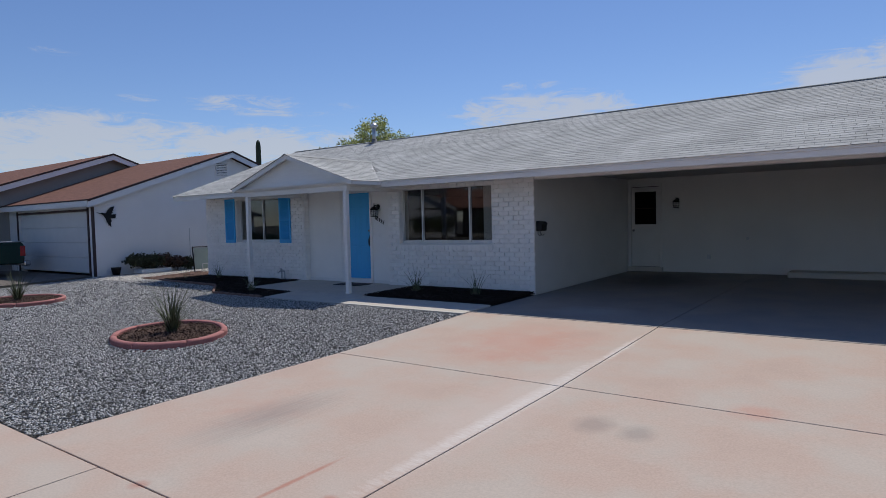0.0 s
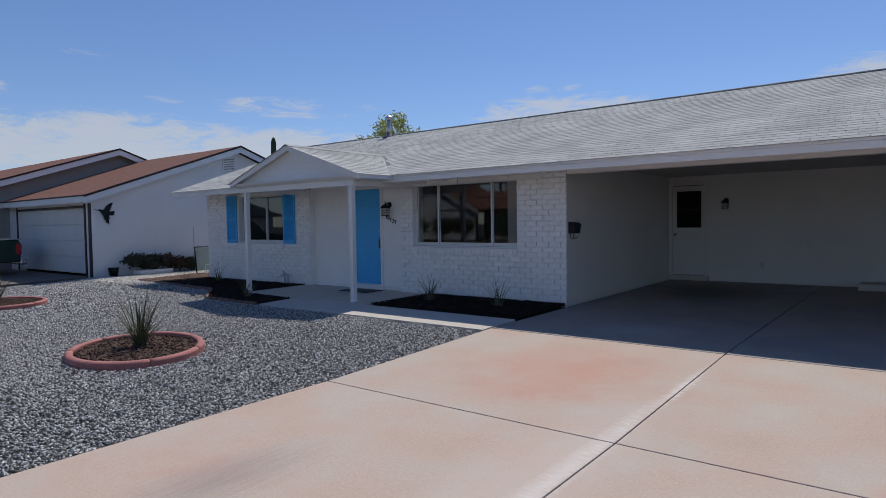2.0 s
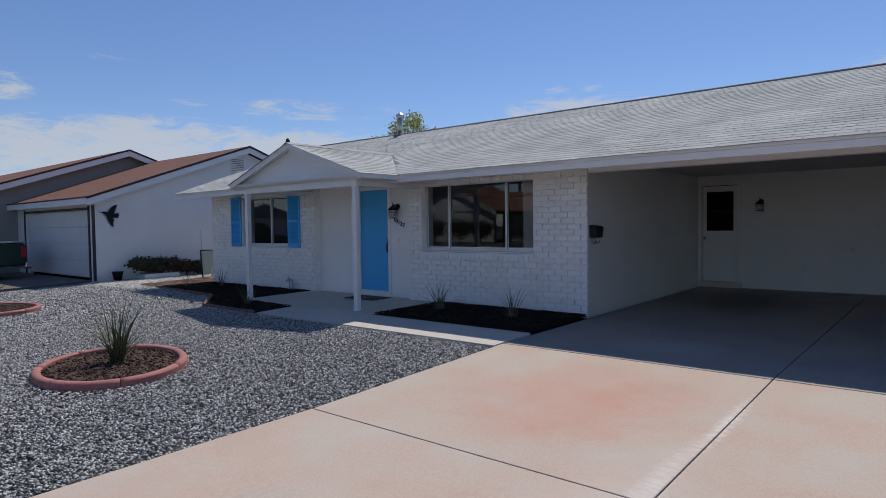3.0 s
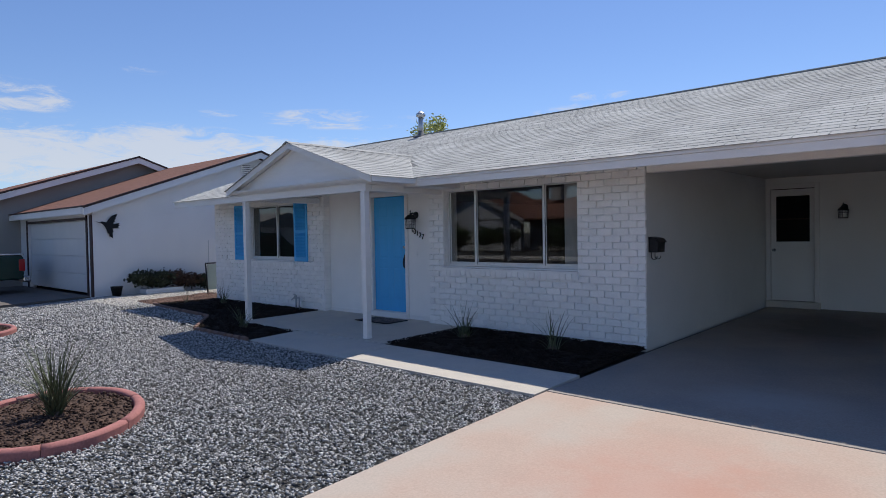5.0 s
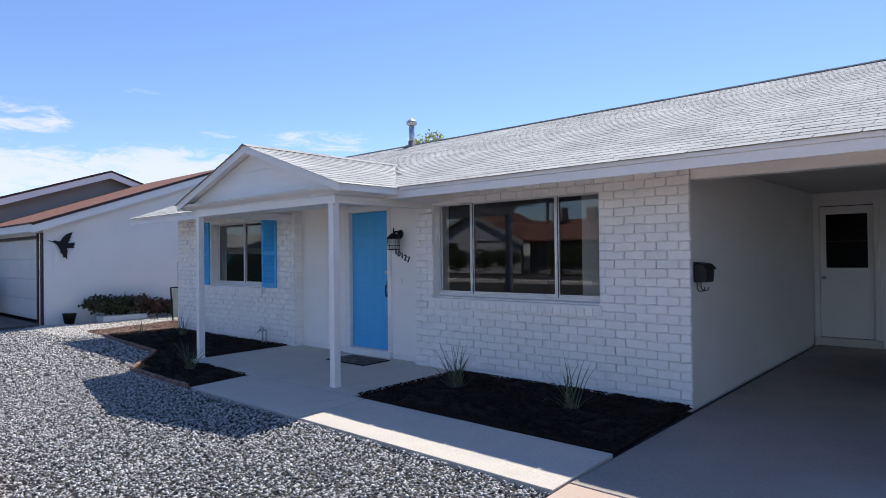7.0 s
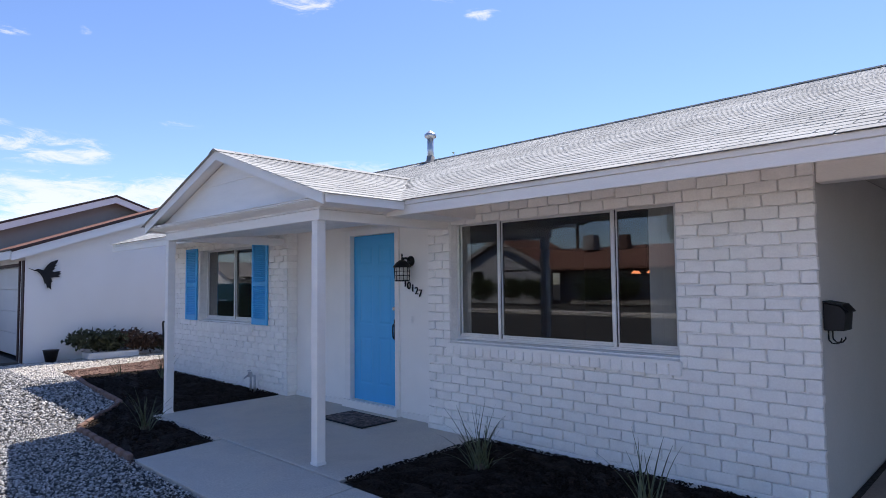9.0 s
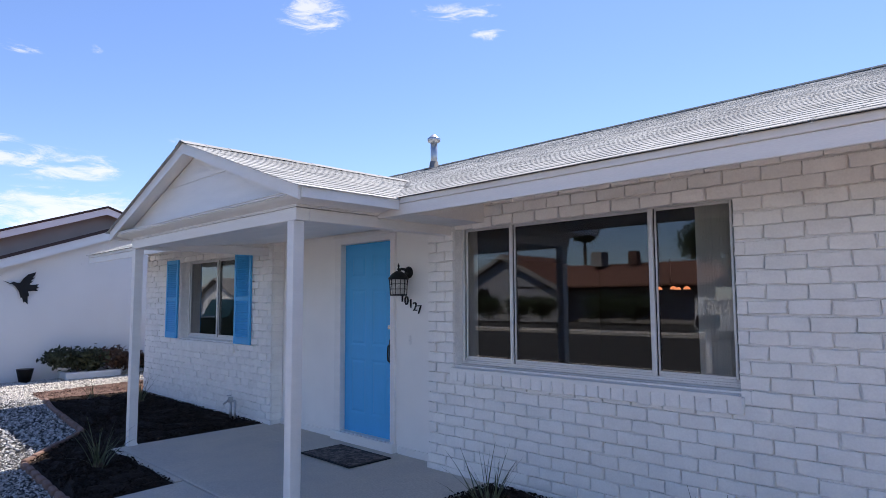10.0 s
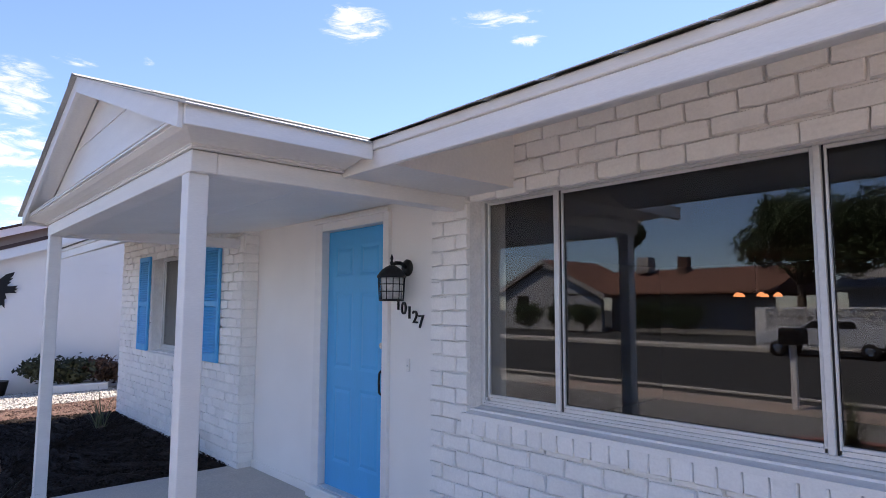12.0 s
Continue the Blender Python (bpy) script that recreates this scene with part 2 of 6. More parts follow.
DARKLEAF = material("dark_green_leaf", (0.05, 0.075, 0.03), 0.65, var=0.3, scale=4, fine=20, bump=0.0, island=0.4)
HEDGELEAF = material("shrub_leaf", (0.055, 0.06, 0.03), 0.7, var=0.3, scale=6, fine=30, bump=0.0, island=0.5)
TWIG = material("bark_brown", (0.10, 0.075, 0.055), 0.9, var=0.3, scale=12, bump=0.4)
CACTUS = material("saguaro_skin", (0.05, 0.07, 0.04), 0.8, var=0.2, scale=4, bump=0.3)
TRUCKPAINT = material("dark_green_car_paint", (0.008, 0.035, 0.026), 0.2, var=0.03, bump=0.0, spec=0.6)
CARSILVER = material("silver_car_paint", (0.58, 0.60, 0.62), 0.3, metal=0.15, var=0.03, bump=0.0)
TYRE = material("tyre_rubber", (0.015, 0.015, 0.015), 0.85, var=0.1, bump=0.2)
TAILRED = material("red_tail_lens", (0.40, 0.012, 0.015), 0.15, var=0.03, bump=0.0, spec=0.7)
BLOCKW = material("white_block_wall", (0.72, 0.71, 0.69), 0.85, var=0.08, scale=4, bump=0.3)
LAVALEAF = material("reddish_shrub_leaf", (0.10, 0.055, 0.035), 0.7, var=0.3, scale=6, fine=30, bump=0.0, island=0.5)
GREENPANEL = material("pale_green_screen", (0.42, 0.50, 0.45), 0.7, var=0.08, scale=3, bump=0.1)



def add_patch(m, centre, radius, colour, strength, scale, stretch=(1, 1, 1), turn=0.0, low=0.06):
    """Mixes an irregular stain or colour patch of given place and size into a material's base colour."""
    n, l = m.node_tree.nodes, m.node_tree.links
    b = n["Principled BSDF"]
    src = b.inputs["Base Color"].links[0].from_socket
    geo = n.new("ShaderNodeNewGeometry")
    mp_ = n.new("ShaderNodeMapping")
    mp_.vector_type = "TEXTURE"
    mp_.inputs["Location"].default_value = centre
    mp_.inputs["Scale"].default_value = radius
    gr = n.new("ShaderNodeTexGradient")
    gr.gradient_type = "SPHERICAL"
    ns = n.new("ShaderNodeTexNoise")
    ns.inputs["Scale"].default_value, ns.inputs["Detail"].default_value, ns.inputs["Roughness"].default_value = scale, 8.0, 0.7
    mu, cl = n.new("ShaderNodeMath"), n.new("ShaderNodeMapRange")
    mu.operation = "MULTIPLY"
    cl.inputs["From Min"].default_value, cl.inputs["From Max"].default_value, cl.inputs["To Max"].default_value = low, low + 0.3, strength
    mx_ = n.new("ShaderNodeMix")
    mx_.data_type = "RGBA"
    mx_.inputs["B"].default_value = (*colour, 1)
    l.new(geo.outputs["Position"], mp_.inputs["Vector"])
    st = n.new("ShaderNodeMapping")
    st.inputs["Scale"].default_value = stretch
    st.inputs["Rotation"].default_value = (0, 0, radians(turn))
    l.new(geo.outputs["Position"], st.inputs["Vector"])
    l.new(st.outputs["Vector"], ns.inputs["Vector"])
    l.new(mp_.outputs["Vector"], gr.inputs["Vector"])
    l.new(gr.outputs["Fac"], mu.inputs[0])
    l.new(ns.outputs["Fac"], mu.inputs[1])
    l.new(mu.outputs["Value"], cl.inputs["Value"])
    l.new(cl.outputs["Result"], mx_.inputs["Factor"])
    l.new(src, mx_.inputs["A"])
    l.new(mx_.outputs["Result"], b.inputs["Base Color"])


add_patch(CONCRETE, (-3.1, 6.5, 0.1), (1.3, 1.5, 1.0), (0.52, 0.235, 0.165), 0.42, 2.2)
add_patch(CONCRETE, (-3.7, 3.0, 0.0), (0.7, 1.6, 1.0), (0.22, 0.21, 0.20), 0.50, 5.0, (16, 0.3, 1), 14, 0.20)
add_patch(CONCRETE, (-1.21, 4.19, 0.0), (0.24, 0.30, 1.0), (0.24, 0.215, 0.195), 0.45, 5.0)
add_patch(CONCRETE, (-0.85, 4.17, 0.0), (0.20, 0.26, 1.0), (0.24, 0.215, 0.195), 0.45, 5.0)
add_patch(CONCRETE, (-0.19, 5.1, 0.0), (0.32, 0.3, 1.0), (0.52, 0.22, 0.15), 0.4, 5.0)
add_patch(CONCRETE, (-2.45, 2.2, 0.0), (0.035, 0.62, 1.0), (0.40, 0.14, 0.09), 0.6, 6.0)
add_patch(CONCRETE, (-2.42, 1.80, 0.0), (0.12, 0.10, 1.0), (0.42, 0.13, 0.08), 0.7, 9.0)
add_patch(CONCRETE, (-2.05, 2.15, 0.0), (0.09, 0.08, 1.0), (0.42, 0.15, 0.10), 0.6, 9.0)
add_patch(CONCRETE, (-3.3, 1.62, 0.0), (0.10, 0.10, 1.0), (0.42, 0.15, 0.10), 0.5, 9.0)
add_patch(CONCRETE, (-1.96, 4.2, 0.0), (0.20, 3.6, 1.0), (0.72, 0.69, 0.65), 0.9, 9.0, (1.2, 4.0, 1.0), 24, 0.19)
add_patch(CONCRETE, (-1.90, 6.6, 0.0), (0.16, 1.8, 1.0), (0.70, 0.665, 0.62), 0.8, 8.0, (1.2, 4.0, 1.0), 24, 0.24)
add_patch(CONCRETE, (-2.1, 4.2, 0.0), (0.6, 2.6, 1.0), (0.55, 0.47, 0.41), 0.5, 5.0)
# carport floor: paler patch towards the front, darker patch towards the back
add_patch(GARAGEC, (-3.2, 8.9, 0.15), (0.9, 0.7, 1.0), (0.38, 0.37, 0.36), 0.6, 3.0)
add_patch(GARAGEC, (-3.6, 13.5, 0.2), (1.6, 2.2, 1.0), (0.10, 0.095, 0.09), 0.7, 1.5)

# ---------- building helpers ----------


def box(bm, x0, x1, y0, y1, z0, z1):
    v = [bm.verts.new(p) for p in ((x0, y0, z0), (x1, y0, z0), (x1, y1, z0), (x0, y1, z0), (x0, y0, z1), (x1, y0, z1), (x1, y1, z1), (x0, y1, z1))]
    for q in ((3, 2, 1, 0), (4, 5, 6, 7), (0, 1, 5, 4), (1, 2, 6, 5), (2, 3, 7, 6), (3, 0, 4, 7)):
        bm.faces.new([v[i] for i in q])
    return v


def boxes(*rows):
    bm = bmesh.new()
    for r in rows:
        box(bm, *r)
    return bm


def soft(bm, width=0.006, segments=1):
    bmesh.ops.bevel(bm, geom=list(bm.edges), offset=width, segments=segments, profile=0.5, affect="EDGES", clamp_overlap=True)
    return bm


def tube(bm, a, b, r0, r1=None, sides=10, caps=True):
    """A straight tapered rod from a to b."""
    r1 = r0 if r1 is None else r1
    a, b = Vector(a), Vector(b)
    q = (b - a).to_track_quat("Z", "Y")
    rings = []
    for c, r in ((a, r0), (b, r1)):
        rings.append([bm.verts.new(c + q @ Vector((r * math.cos(2 * math.pi * i / sides), r * math.sin(2 * math.pi * i / sides), 0))) for i in range(sides)])
    for i in range(sides):
        f = bm.faces.new((rings[0][i], rings[0][(i + 1) % sides], rings[1][(i + 1) % sides], rings[1][i]))
        f.smooth = True
    if caps:
        bm.faces.new(rings[0][::-1])
        bm.faces.new(rings[1])
    return bm


def pipe(bm, pts, r, sides=8):
    for a, b in zip(pts, pts[1:]):
        tube(bm, a, b, r, r, sides)
    return bm


def lathe(bm, profile, centre, sides=20):
    """Turns (radius, height) pairs about an upright axis."""
    rings = []
    for r, z in profile:
        rings.append([bm.verts.new((centre[0] + r * math.cos(2 * math.pi * i / sides), centre[1] + r * math.sin(2 * math.pi * i / sides), centre[2] + z)) for i in range(sides)])
    for p, q in zip(rings, rings[1:]):
        for i in range(sides):
            f = bm.faces.new((p[i], p[(i + 1) % sides], q[(i + 1) % sides], q[i]))
            f.smooth = True
    bm.faces.new(rings[0][::-1])
    bm.faces.new(rings[-1])
    return bm


def prism(bm, outline, axis, a, b):
    """Extrudes a closed outline of two coordinates along the third axis from a to b."""
    def at(p, c):
        return {"x": (c, p[0], p[1]), "y": (p[0], c, p[1]), "z": (p[0], p[1], c)}[axis]
    va = [bm.verts.new(at(p, a)) for p in outline]
    vb = [bm.verts.new(at(p, b)) for p in outline]
    n = len(outline)
    bm.faces.new(va)
    bm.faces.new(vb[::-1])
    for i in range(n):
        bm.faces.new((va[i], vb[i], vb[(i + 1) % n], va[(i + 1) % n]))
    bmesh.ops.recalc_face_normals(bm, faces=bm.faces)
    return bm


def mesh_of(name, bm, mat):
    me = bpy.data.meshes.new(name)
    bm.to_mesh(me)
    bm.free()
    me.materials.append(mat)
    return me


def under(ob, parent):
    ob.parent = parent
    ob.matrix_parent_inverse = Matrix.Translation(-parent.location) if parent.parent is None else Matrix()
    return ob


def part(name, bm, mat, parent=None, label=""):
    ob = new(name, mesh_of(name, bm, mat))
    if parent:
        under(ob, parent)
    return tagged(ob, label)


def thing(name, label, category, at=(0, 0, 0), group=""):
    ob = new(name)
    ob.empty_display_size = 0.2
    ob.location = at
    return tagged(ob, label, category, group)


def structure(name, bm, mat, label="", category=""):
    return tagged(part(name, bm, mat), label, category, kind="structure")


def raw(name, verts, faces, mat, parent=None, label="", kind=""):
    me = bpy.data.meshes.new(name)
    me.from_pydata(verts, [], faces)
    me.materials.append(mat)
    ob = new(name, me)
    if parent:
        under(ob, parent)
    return tagged(ob, label, kind=kind)


# ---------- levels of the ground ----------
LEVELS = ((-600, 0.1), (-30, 0.1), (-15.8, 0.03), (-15.6, -0.16), (-1.0, -0.16), (-0.8, -0.085), (1.7, -0.045), (5.0, 0.015), (8.0, 0.135), (8.8, 0.165), (10.4, 0.18), (15.6, 0.22), (40, 0.3), (600, 0.4))


def gz(y):
    for (a, za), (b, zb) in zip(LEVELS, LEVELS[1:]):
        if a <= y <= b:
            return za + (zb - za) * (y - a) / (b - a)
    return 0.0


WALL_Y, DOOR_Y = 10.40, 10.55
EAVE_Y, EAVE_Z, RIDGE_Y, RIDGE_Z = 9.56, 2.545, 14.2, 4.17
PITCH = (RIDGE_Z - EAVE_Z) / (RIDGE_Y - EAVE_Y)
ROOF_L, ROOF_R = -16.2, 6.2
PEAK_X, PEAK_Z, PORCH_F, PORCH_HALF, PORCH_EZ = -10.14, 3.175, 8.64, 1.97, 2.515
PPITCH = (PEAK_Z - PORCH_EZ) / PORCH_HALF

# ---------- ground, paving ----------
gv, gf = [], []
ys = [a for a, _ in LEVELS]
for y in ys:
    for x in (-600, -60, -20, 0, 20, 60, 600):
        gv.append((x, y, gz(y) - 0.035))
for i in range(len(ys) - 1):
    for j in range(6):
        k = i * 7 + j
        gf.append((k, k + 1, k + 8, k + 7))
ground = tagged(raw("ground", gv, gf, GROUND), "grey gravel yard ground", "ground", kind="structure")


def slab_mesh(x0, x1, y0, y1, thick=0.09, gap=0.006, lift=0.0, bevel=0.006):
    """A paving slab whose top follows the fall of the ground, with eased edges."""
    bm = bmesh.new()
    v = box(bm, x0 + gap, x1 - gap, y0 + gap, y1 - gap, 0, 1)
    for p in v:
        p.co.z = gz(p.co.y) + lift - (thick if p.co.z < 0.5 else 0)
    return soft(bm, bevel, 2)


driveway = structure("driveway", boxes((-4.93, 4.5, 1.75, 8.0, -0.20, -0.14)), WALKC, "wide pink-beige concrete driveway with joints", "driveway")
for x0, x1 in ((-4.95, -1.89), (-1.89, 1.2), (1.2, 4.5)):
    for y0, y1 in ((1.62, 5.04), (5.04, 8.02)):
        part("slab", slab_mesh(x0, x1, y0, y1), CONCRETE, driveway)
for x0, x1, y0, y1 in ((-4.95, -1.89, -0.8, 0.15), (-1.89, 1.2, -0.8, 0.15), (1.2, 4.5, -0.8, 0.15)):
    part("slab", slab_mesh(x0, x1, y0, y1), CONCRETE, driveway)
pavement = structure("pavement", boxes((-90, 90, 0.2, 1.55, -0.26, -0.17)), WALKC, "pale concrete pavement along the street", "pavement")
for x0, x1 in ((-15.85, -12.85), (-12.85, -9.85), (-9.85, -6.85), (-6.85, -3.85), (-3.85, -0.85), (-0.85, 2.15), (2.15, 5.15)):
    part("slab", slab_mesh(x0, x1, 0.15, 1.62), CONCRETE, pavement)
for x0, x1 in ((-90, -15.85), (5.15, 90)):
    part("slab", slab_mesh(x0, x1, 0.15, 1.62), WALKC, pavement)
road = structure("road", boxes((-300, 300, -15.6, -1.0, -0.35, -0.14)), ROAD, "dark asphalt residential street", "road")
structure("kerb", soft(boxes((-300, 300, -1.0, -0.82, -0.3, -0.08)), 0.02, 2), WALKC, "pale concrete street kerb", "kerb")
structure("kerb", soft(boxes((-300, 300, -15.78, -15.6, -0.3, 0.03)), 0.02, 2), WALKC, "pale concrete street kerb", "kerb")
structure("pavement", soft(boxes((-300, 300, -17.2, -15.78, -0.2, 0.045)), 0.01), WALKC, "pale concrete pavement across the street", "pavement")
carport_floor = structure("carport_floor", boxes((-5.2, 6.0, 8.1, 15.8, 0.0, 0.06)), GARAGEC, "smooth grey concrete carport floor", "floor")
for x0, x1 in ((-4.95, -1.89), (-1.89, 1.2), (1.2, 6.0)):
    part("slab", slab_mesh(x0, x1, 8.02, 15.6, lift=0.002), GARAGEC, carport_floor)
front_walk = structure("front_walk", boxes((-10.0, -5.0, 7.8, 8.6, 0.0, 0.07)), WALKC, "narrow grey concrete front walk", "walk")
for x0, x1 in ((-10.05, -7.82), (-7.82, -4.95)):
    part("slab", slab_mesh(x0, x1, 7.82, 8.68, lift=0.012), WALKC, front_walk)
part("slab", slab_mesh(-11.8, -8.02, 8.68, 10.6, lift=0.018, bevel=0.01), WALKC, front_walk)
part("slab", slab_mesh(-11.8, -10.05, 8.6, 8.68, lift=0.018, bevel=0.004), WALKC, front_walk)
# planting beds


def patch(name, outline, mat, lift, label, seed, rough=0.03):
    """A low uneven mound of loose material with a free outline."""
    r = random.Random(seed)
    cx, cy = sum(p[0] for p in outline) / len(outline), sum(p[1] for p in outline) / len(outline)
    pts = []
    for p, q in zip(outline, outline[1:] + outline[:1]):
        steps = max(1, int(math.dist(p, q) / 0.12))
        pts += [(p[0] + (q[0] - p[0]) * k / steps, p[1] + (q[1] - p[1]) * k / steps) for k in range(steps)]
    rings = 14
    verts, faces = [(cx, cy, gz(cy) + lift)], []
    for k in range(1, rings + 1):
        f = k / rings
        for x, y in pts:
            px, py = cx + (x - cx) * f, cy + (y - cy) * f
            edge = 1.0 if k < rings else 0.15
            verts.append((px + r.uniform(-0.01, 0.01), py + r.uniform(-0.01, 0.01), gz(py) + lift * edge + r.uniform(-rough, rough) * edge))
    n = len(pts)
    for i in range(n):
        faces.append((0, 1 + i, 1 + (i + 1) % n))
    for k in range(rings - 1):
        for i in range(n):
            a, b = 1 + k * n, 1 + (k + 1) * n
            faces.append((a + i, b + i, b + (i + 1) % n, a + (i + 1) % n))
    ob = raw(name, verts, faces, mat, None, label, "stuff")
    return tagged(ob, category="mulch")


def chips(name, outline_test, bounds, count, mat, size, lift, label, seed, parent=None):
    """Loose chips or stones scattered on the ground, one joined mesh."""
    r = np.random.RandomState(seed)
    x = r.uniform(bounds[0], bounds[1], count)
    y = r.uniform(bounds[2], bounds[3], count)
    keep = np.array([outline_test(a, b) for a, b in zip(x, y)])
    x, y = x[keep], y[keep]
    n = len(x)
    z = np.interp(y, [a for a, _ in LEVELS], [b for _, b in LEVELS]) + lift
    s = r.uniform(size[0], size[1], n)
    base = np.array([(1, 0, 0), (0.2, 1, 0.1), (-1, 0.15, 0), (-0.1, -1, 0), (0.1, 0, 0.8), (0, 0, -0.6)])
    ang = r.uniform(0, 6.283, n)
    sq = r.uniform(0.55, 1.0, n)
    hh = r.uniform(0.5, 1.0, n)
    tilt = r.uniform(-0.5, 0.5, (n, 2))
    v = base[None] + r.uniform(-0.25, 0.25, (n, 6, 3))
    vx, vy, vz = v[..., 0] * s[:, None], v[..., 1] * (s * sq)[:, None], v[..., 2] * (s * hh)[:, None]
    vz = vz + vx * tilt[:, :1] + vy * tilt[:, 1:]
    ca, sn = np.cos(ang)[:, None], np.sin(ang)[:, None]
    co = np.stack([x[:, None] + vx * ca - vy * sn, y[:, None] + vx * sn + vy * ca, z[:, None] + vz], -1).reshape(-1, 3)
    tri = np.array([(0, 1, 4), (1, 2, 4), (2, 3, 4), (3, 0, 4), (1, 0, 5), (2, 1, 5), (3, 2, 5), (0, 3, 5)])
    fa = (tri[None] + 6 * np.arange(n)[:, None, None]).reshape(-1, 3)
    me = bpy.data.meshes.new(name)
    me.vertices.add(len(co))
    me.vertices.foreach_set("co", co.astype(np.float32).ravel())
    me.loops.add(len(fa) * 3)
    me.loops.foreach_set("vertex_index", fa.astype(np.int32).ravel())
    me.polygons.add(len(fa))
    me.polygons.foreach_set("loop_start", np.arange(0, len(fa) * 3, 3, dtype=np.int32))
    me.update(calc_edges=True)
    me.materials.append(mat)
    ob = new(name, me)
    if parent:
        under(ob, parent)
    return tagged(ob, label, kind="stuff")


def inside(outline):
    def test(x, y):
        hit = False
        for (x0, y0), (x1, y1) in zip(outline, outline[1:] + outline[:1]):
            if (y0 > y) != (y1 > y) and x < (x1 - x0) * (y - y0) / (y1 - y0) + x0:
                hit = not hit
        return hit
    return test


RING1, RING2 = (-8.16, 4.65, 0.99, 0.76, -18), (-15.45, 5.2, 1.05, 0.75, 20)


def in_ring(x, y, ring, grow=1.0):
    a = radians(ring[4])
    u, v = (x - ring[0]) * math.cos(a) + (y - ring[1]) * math.sin(a), -(x - ring[0]) * math.sin(a) + (y - ring[1]) * math.cos(a)
    return (u / (ring[2] * grow)) ** 2 + (v / (ring[3] * grow)) ** 2 < 1


BED_L = [(-16.0, 10.4), (-16.2, 9.0), (-15.0, 8.86), (-13.0, 8.70), (-11.85, 7.88), (-10.06, 7.86), (-10.06, 8.6), (-11.8, 8.66), (-11.8, 10.4)]
BED_L_BACK = [(-16.0, 10.4), (-16.2, 9.0), (-15.0, 8.86), (-13.0, 8.70), (-12.8, 8.56), (-11.8, 8.62), (-11.8, 10.4)]
BED_L_FRONT = [(-12.85, 8.59), (-11.85, 7.88), (-10.06, 7.86), (-10.06, 8.6), (-11.8, 8.64)]
BED_R = [(-8.0, 8.7), (-4.97, 8.72), (-4.99, 10.4), (-8.0, 10.4)]
BED_RED = [(-17.2, 9.0), (-16.25, 8.95), (-16.02, 10.5), (-16.6, 11.4), (-17.6, 11.0)]
in_l, in_r, in_red = inside(BED_L), inside(BED_R), inside(BED_RED)


def is_gravel(x, y):
    return not (in_l(x, y) or in_red(x, y) or in_ring(x, y, RING1, 1.05) or in_ring(x, y, RING2, 1.05) or (x > -10.1 and y > 7.81))


gravel = chips("gravel", is_gravel, (-12.5, -4.96, 1.63, 8.1), 90000, STONE, (0.008, 0.020), -0.008, "loose grey crushed gravel covering the yard", 11)
tagged(gravel, category="gravel")
gravel_pale = chips("gravel", is_gravel, (-19.4, -16.6, 8.4, 14.0), 14000, PALESTONE, (0.014, 0.03), -0.01, "loose pale cream gravel beside the house", 14)
tagged(gravel_pale, category="gravel")
gravel_far = chips("gravel", is_gravel, (-19.4, -12.5, 1.72, 9.2), 36000, STONE, (0.014, 0.03), -0.012, "loose grey crushed gravel covering the yard", 12)
tagged(gravel_far, category="gravel")
patch("mulch_bed", BED_L_BACK, MULCH, 0.02, "black shredded mulch bed beside the porch", 2)
patch("mulch_bed", BED_L_FRONT, MULCH, 0.018, "black shredded mulch bed in front of the porch slab", 4)
patch("mulch_bed", BED_R, MULCH, 0.03, "black shredded mulch bed under the picture window", 3)
patch("lava_rock_bed", BED_RED, LAVA, 0.01, "reddish lava rock bed at the house corner", 5)
tagged(chips("mulch", in_l, (-16.6, -10, 7.9, 10.4), 16000, MULCH, (0.006, 0.018), 0.025, "black shredded mulch", 6), category="mulch")
tagged(chips("mulch", in_r, (-8.0, -4.97, 8.7, 10.4), 14000, MULCH, (0.005, 0.016), 0.035, "black shredded mulch", 7), category="mulch")
tagged(chips("lava_rock", in_red, (-17.7, -16, 9, 11.5), 4000, LAVA, (0.012, 0.032), 0.01, "reddish lava rock", 8), category="rock")


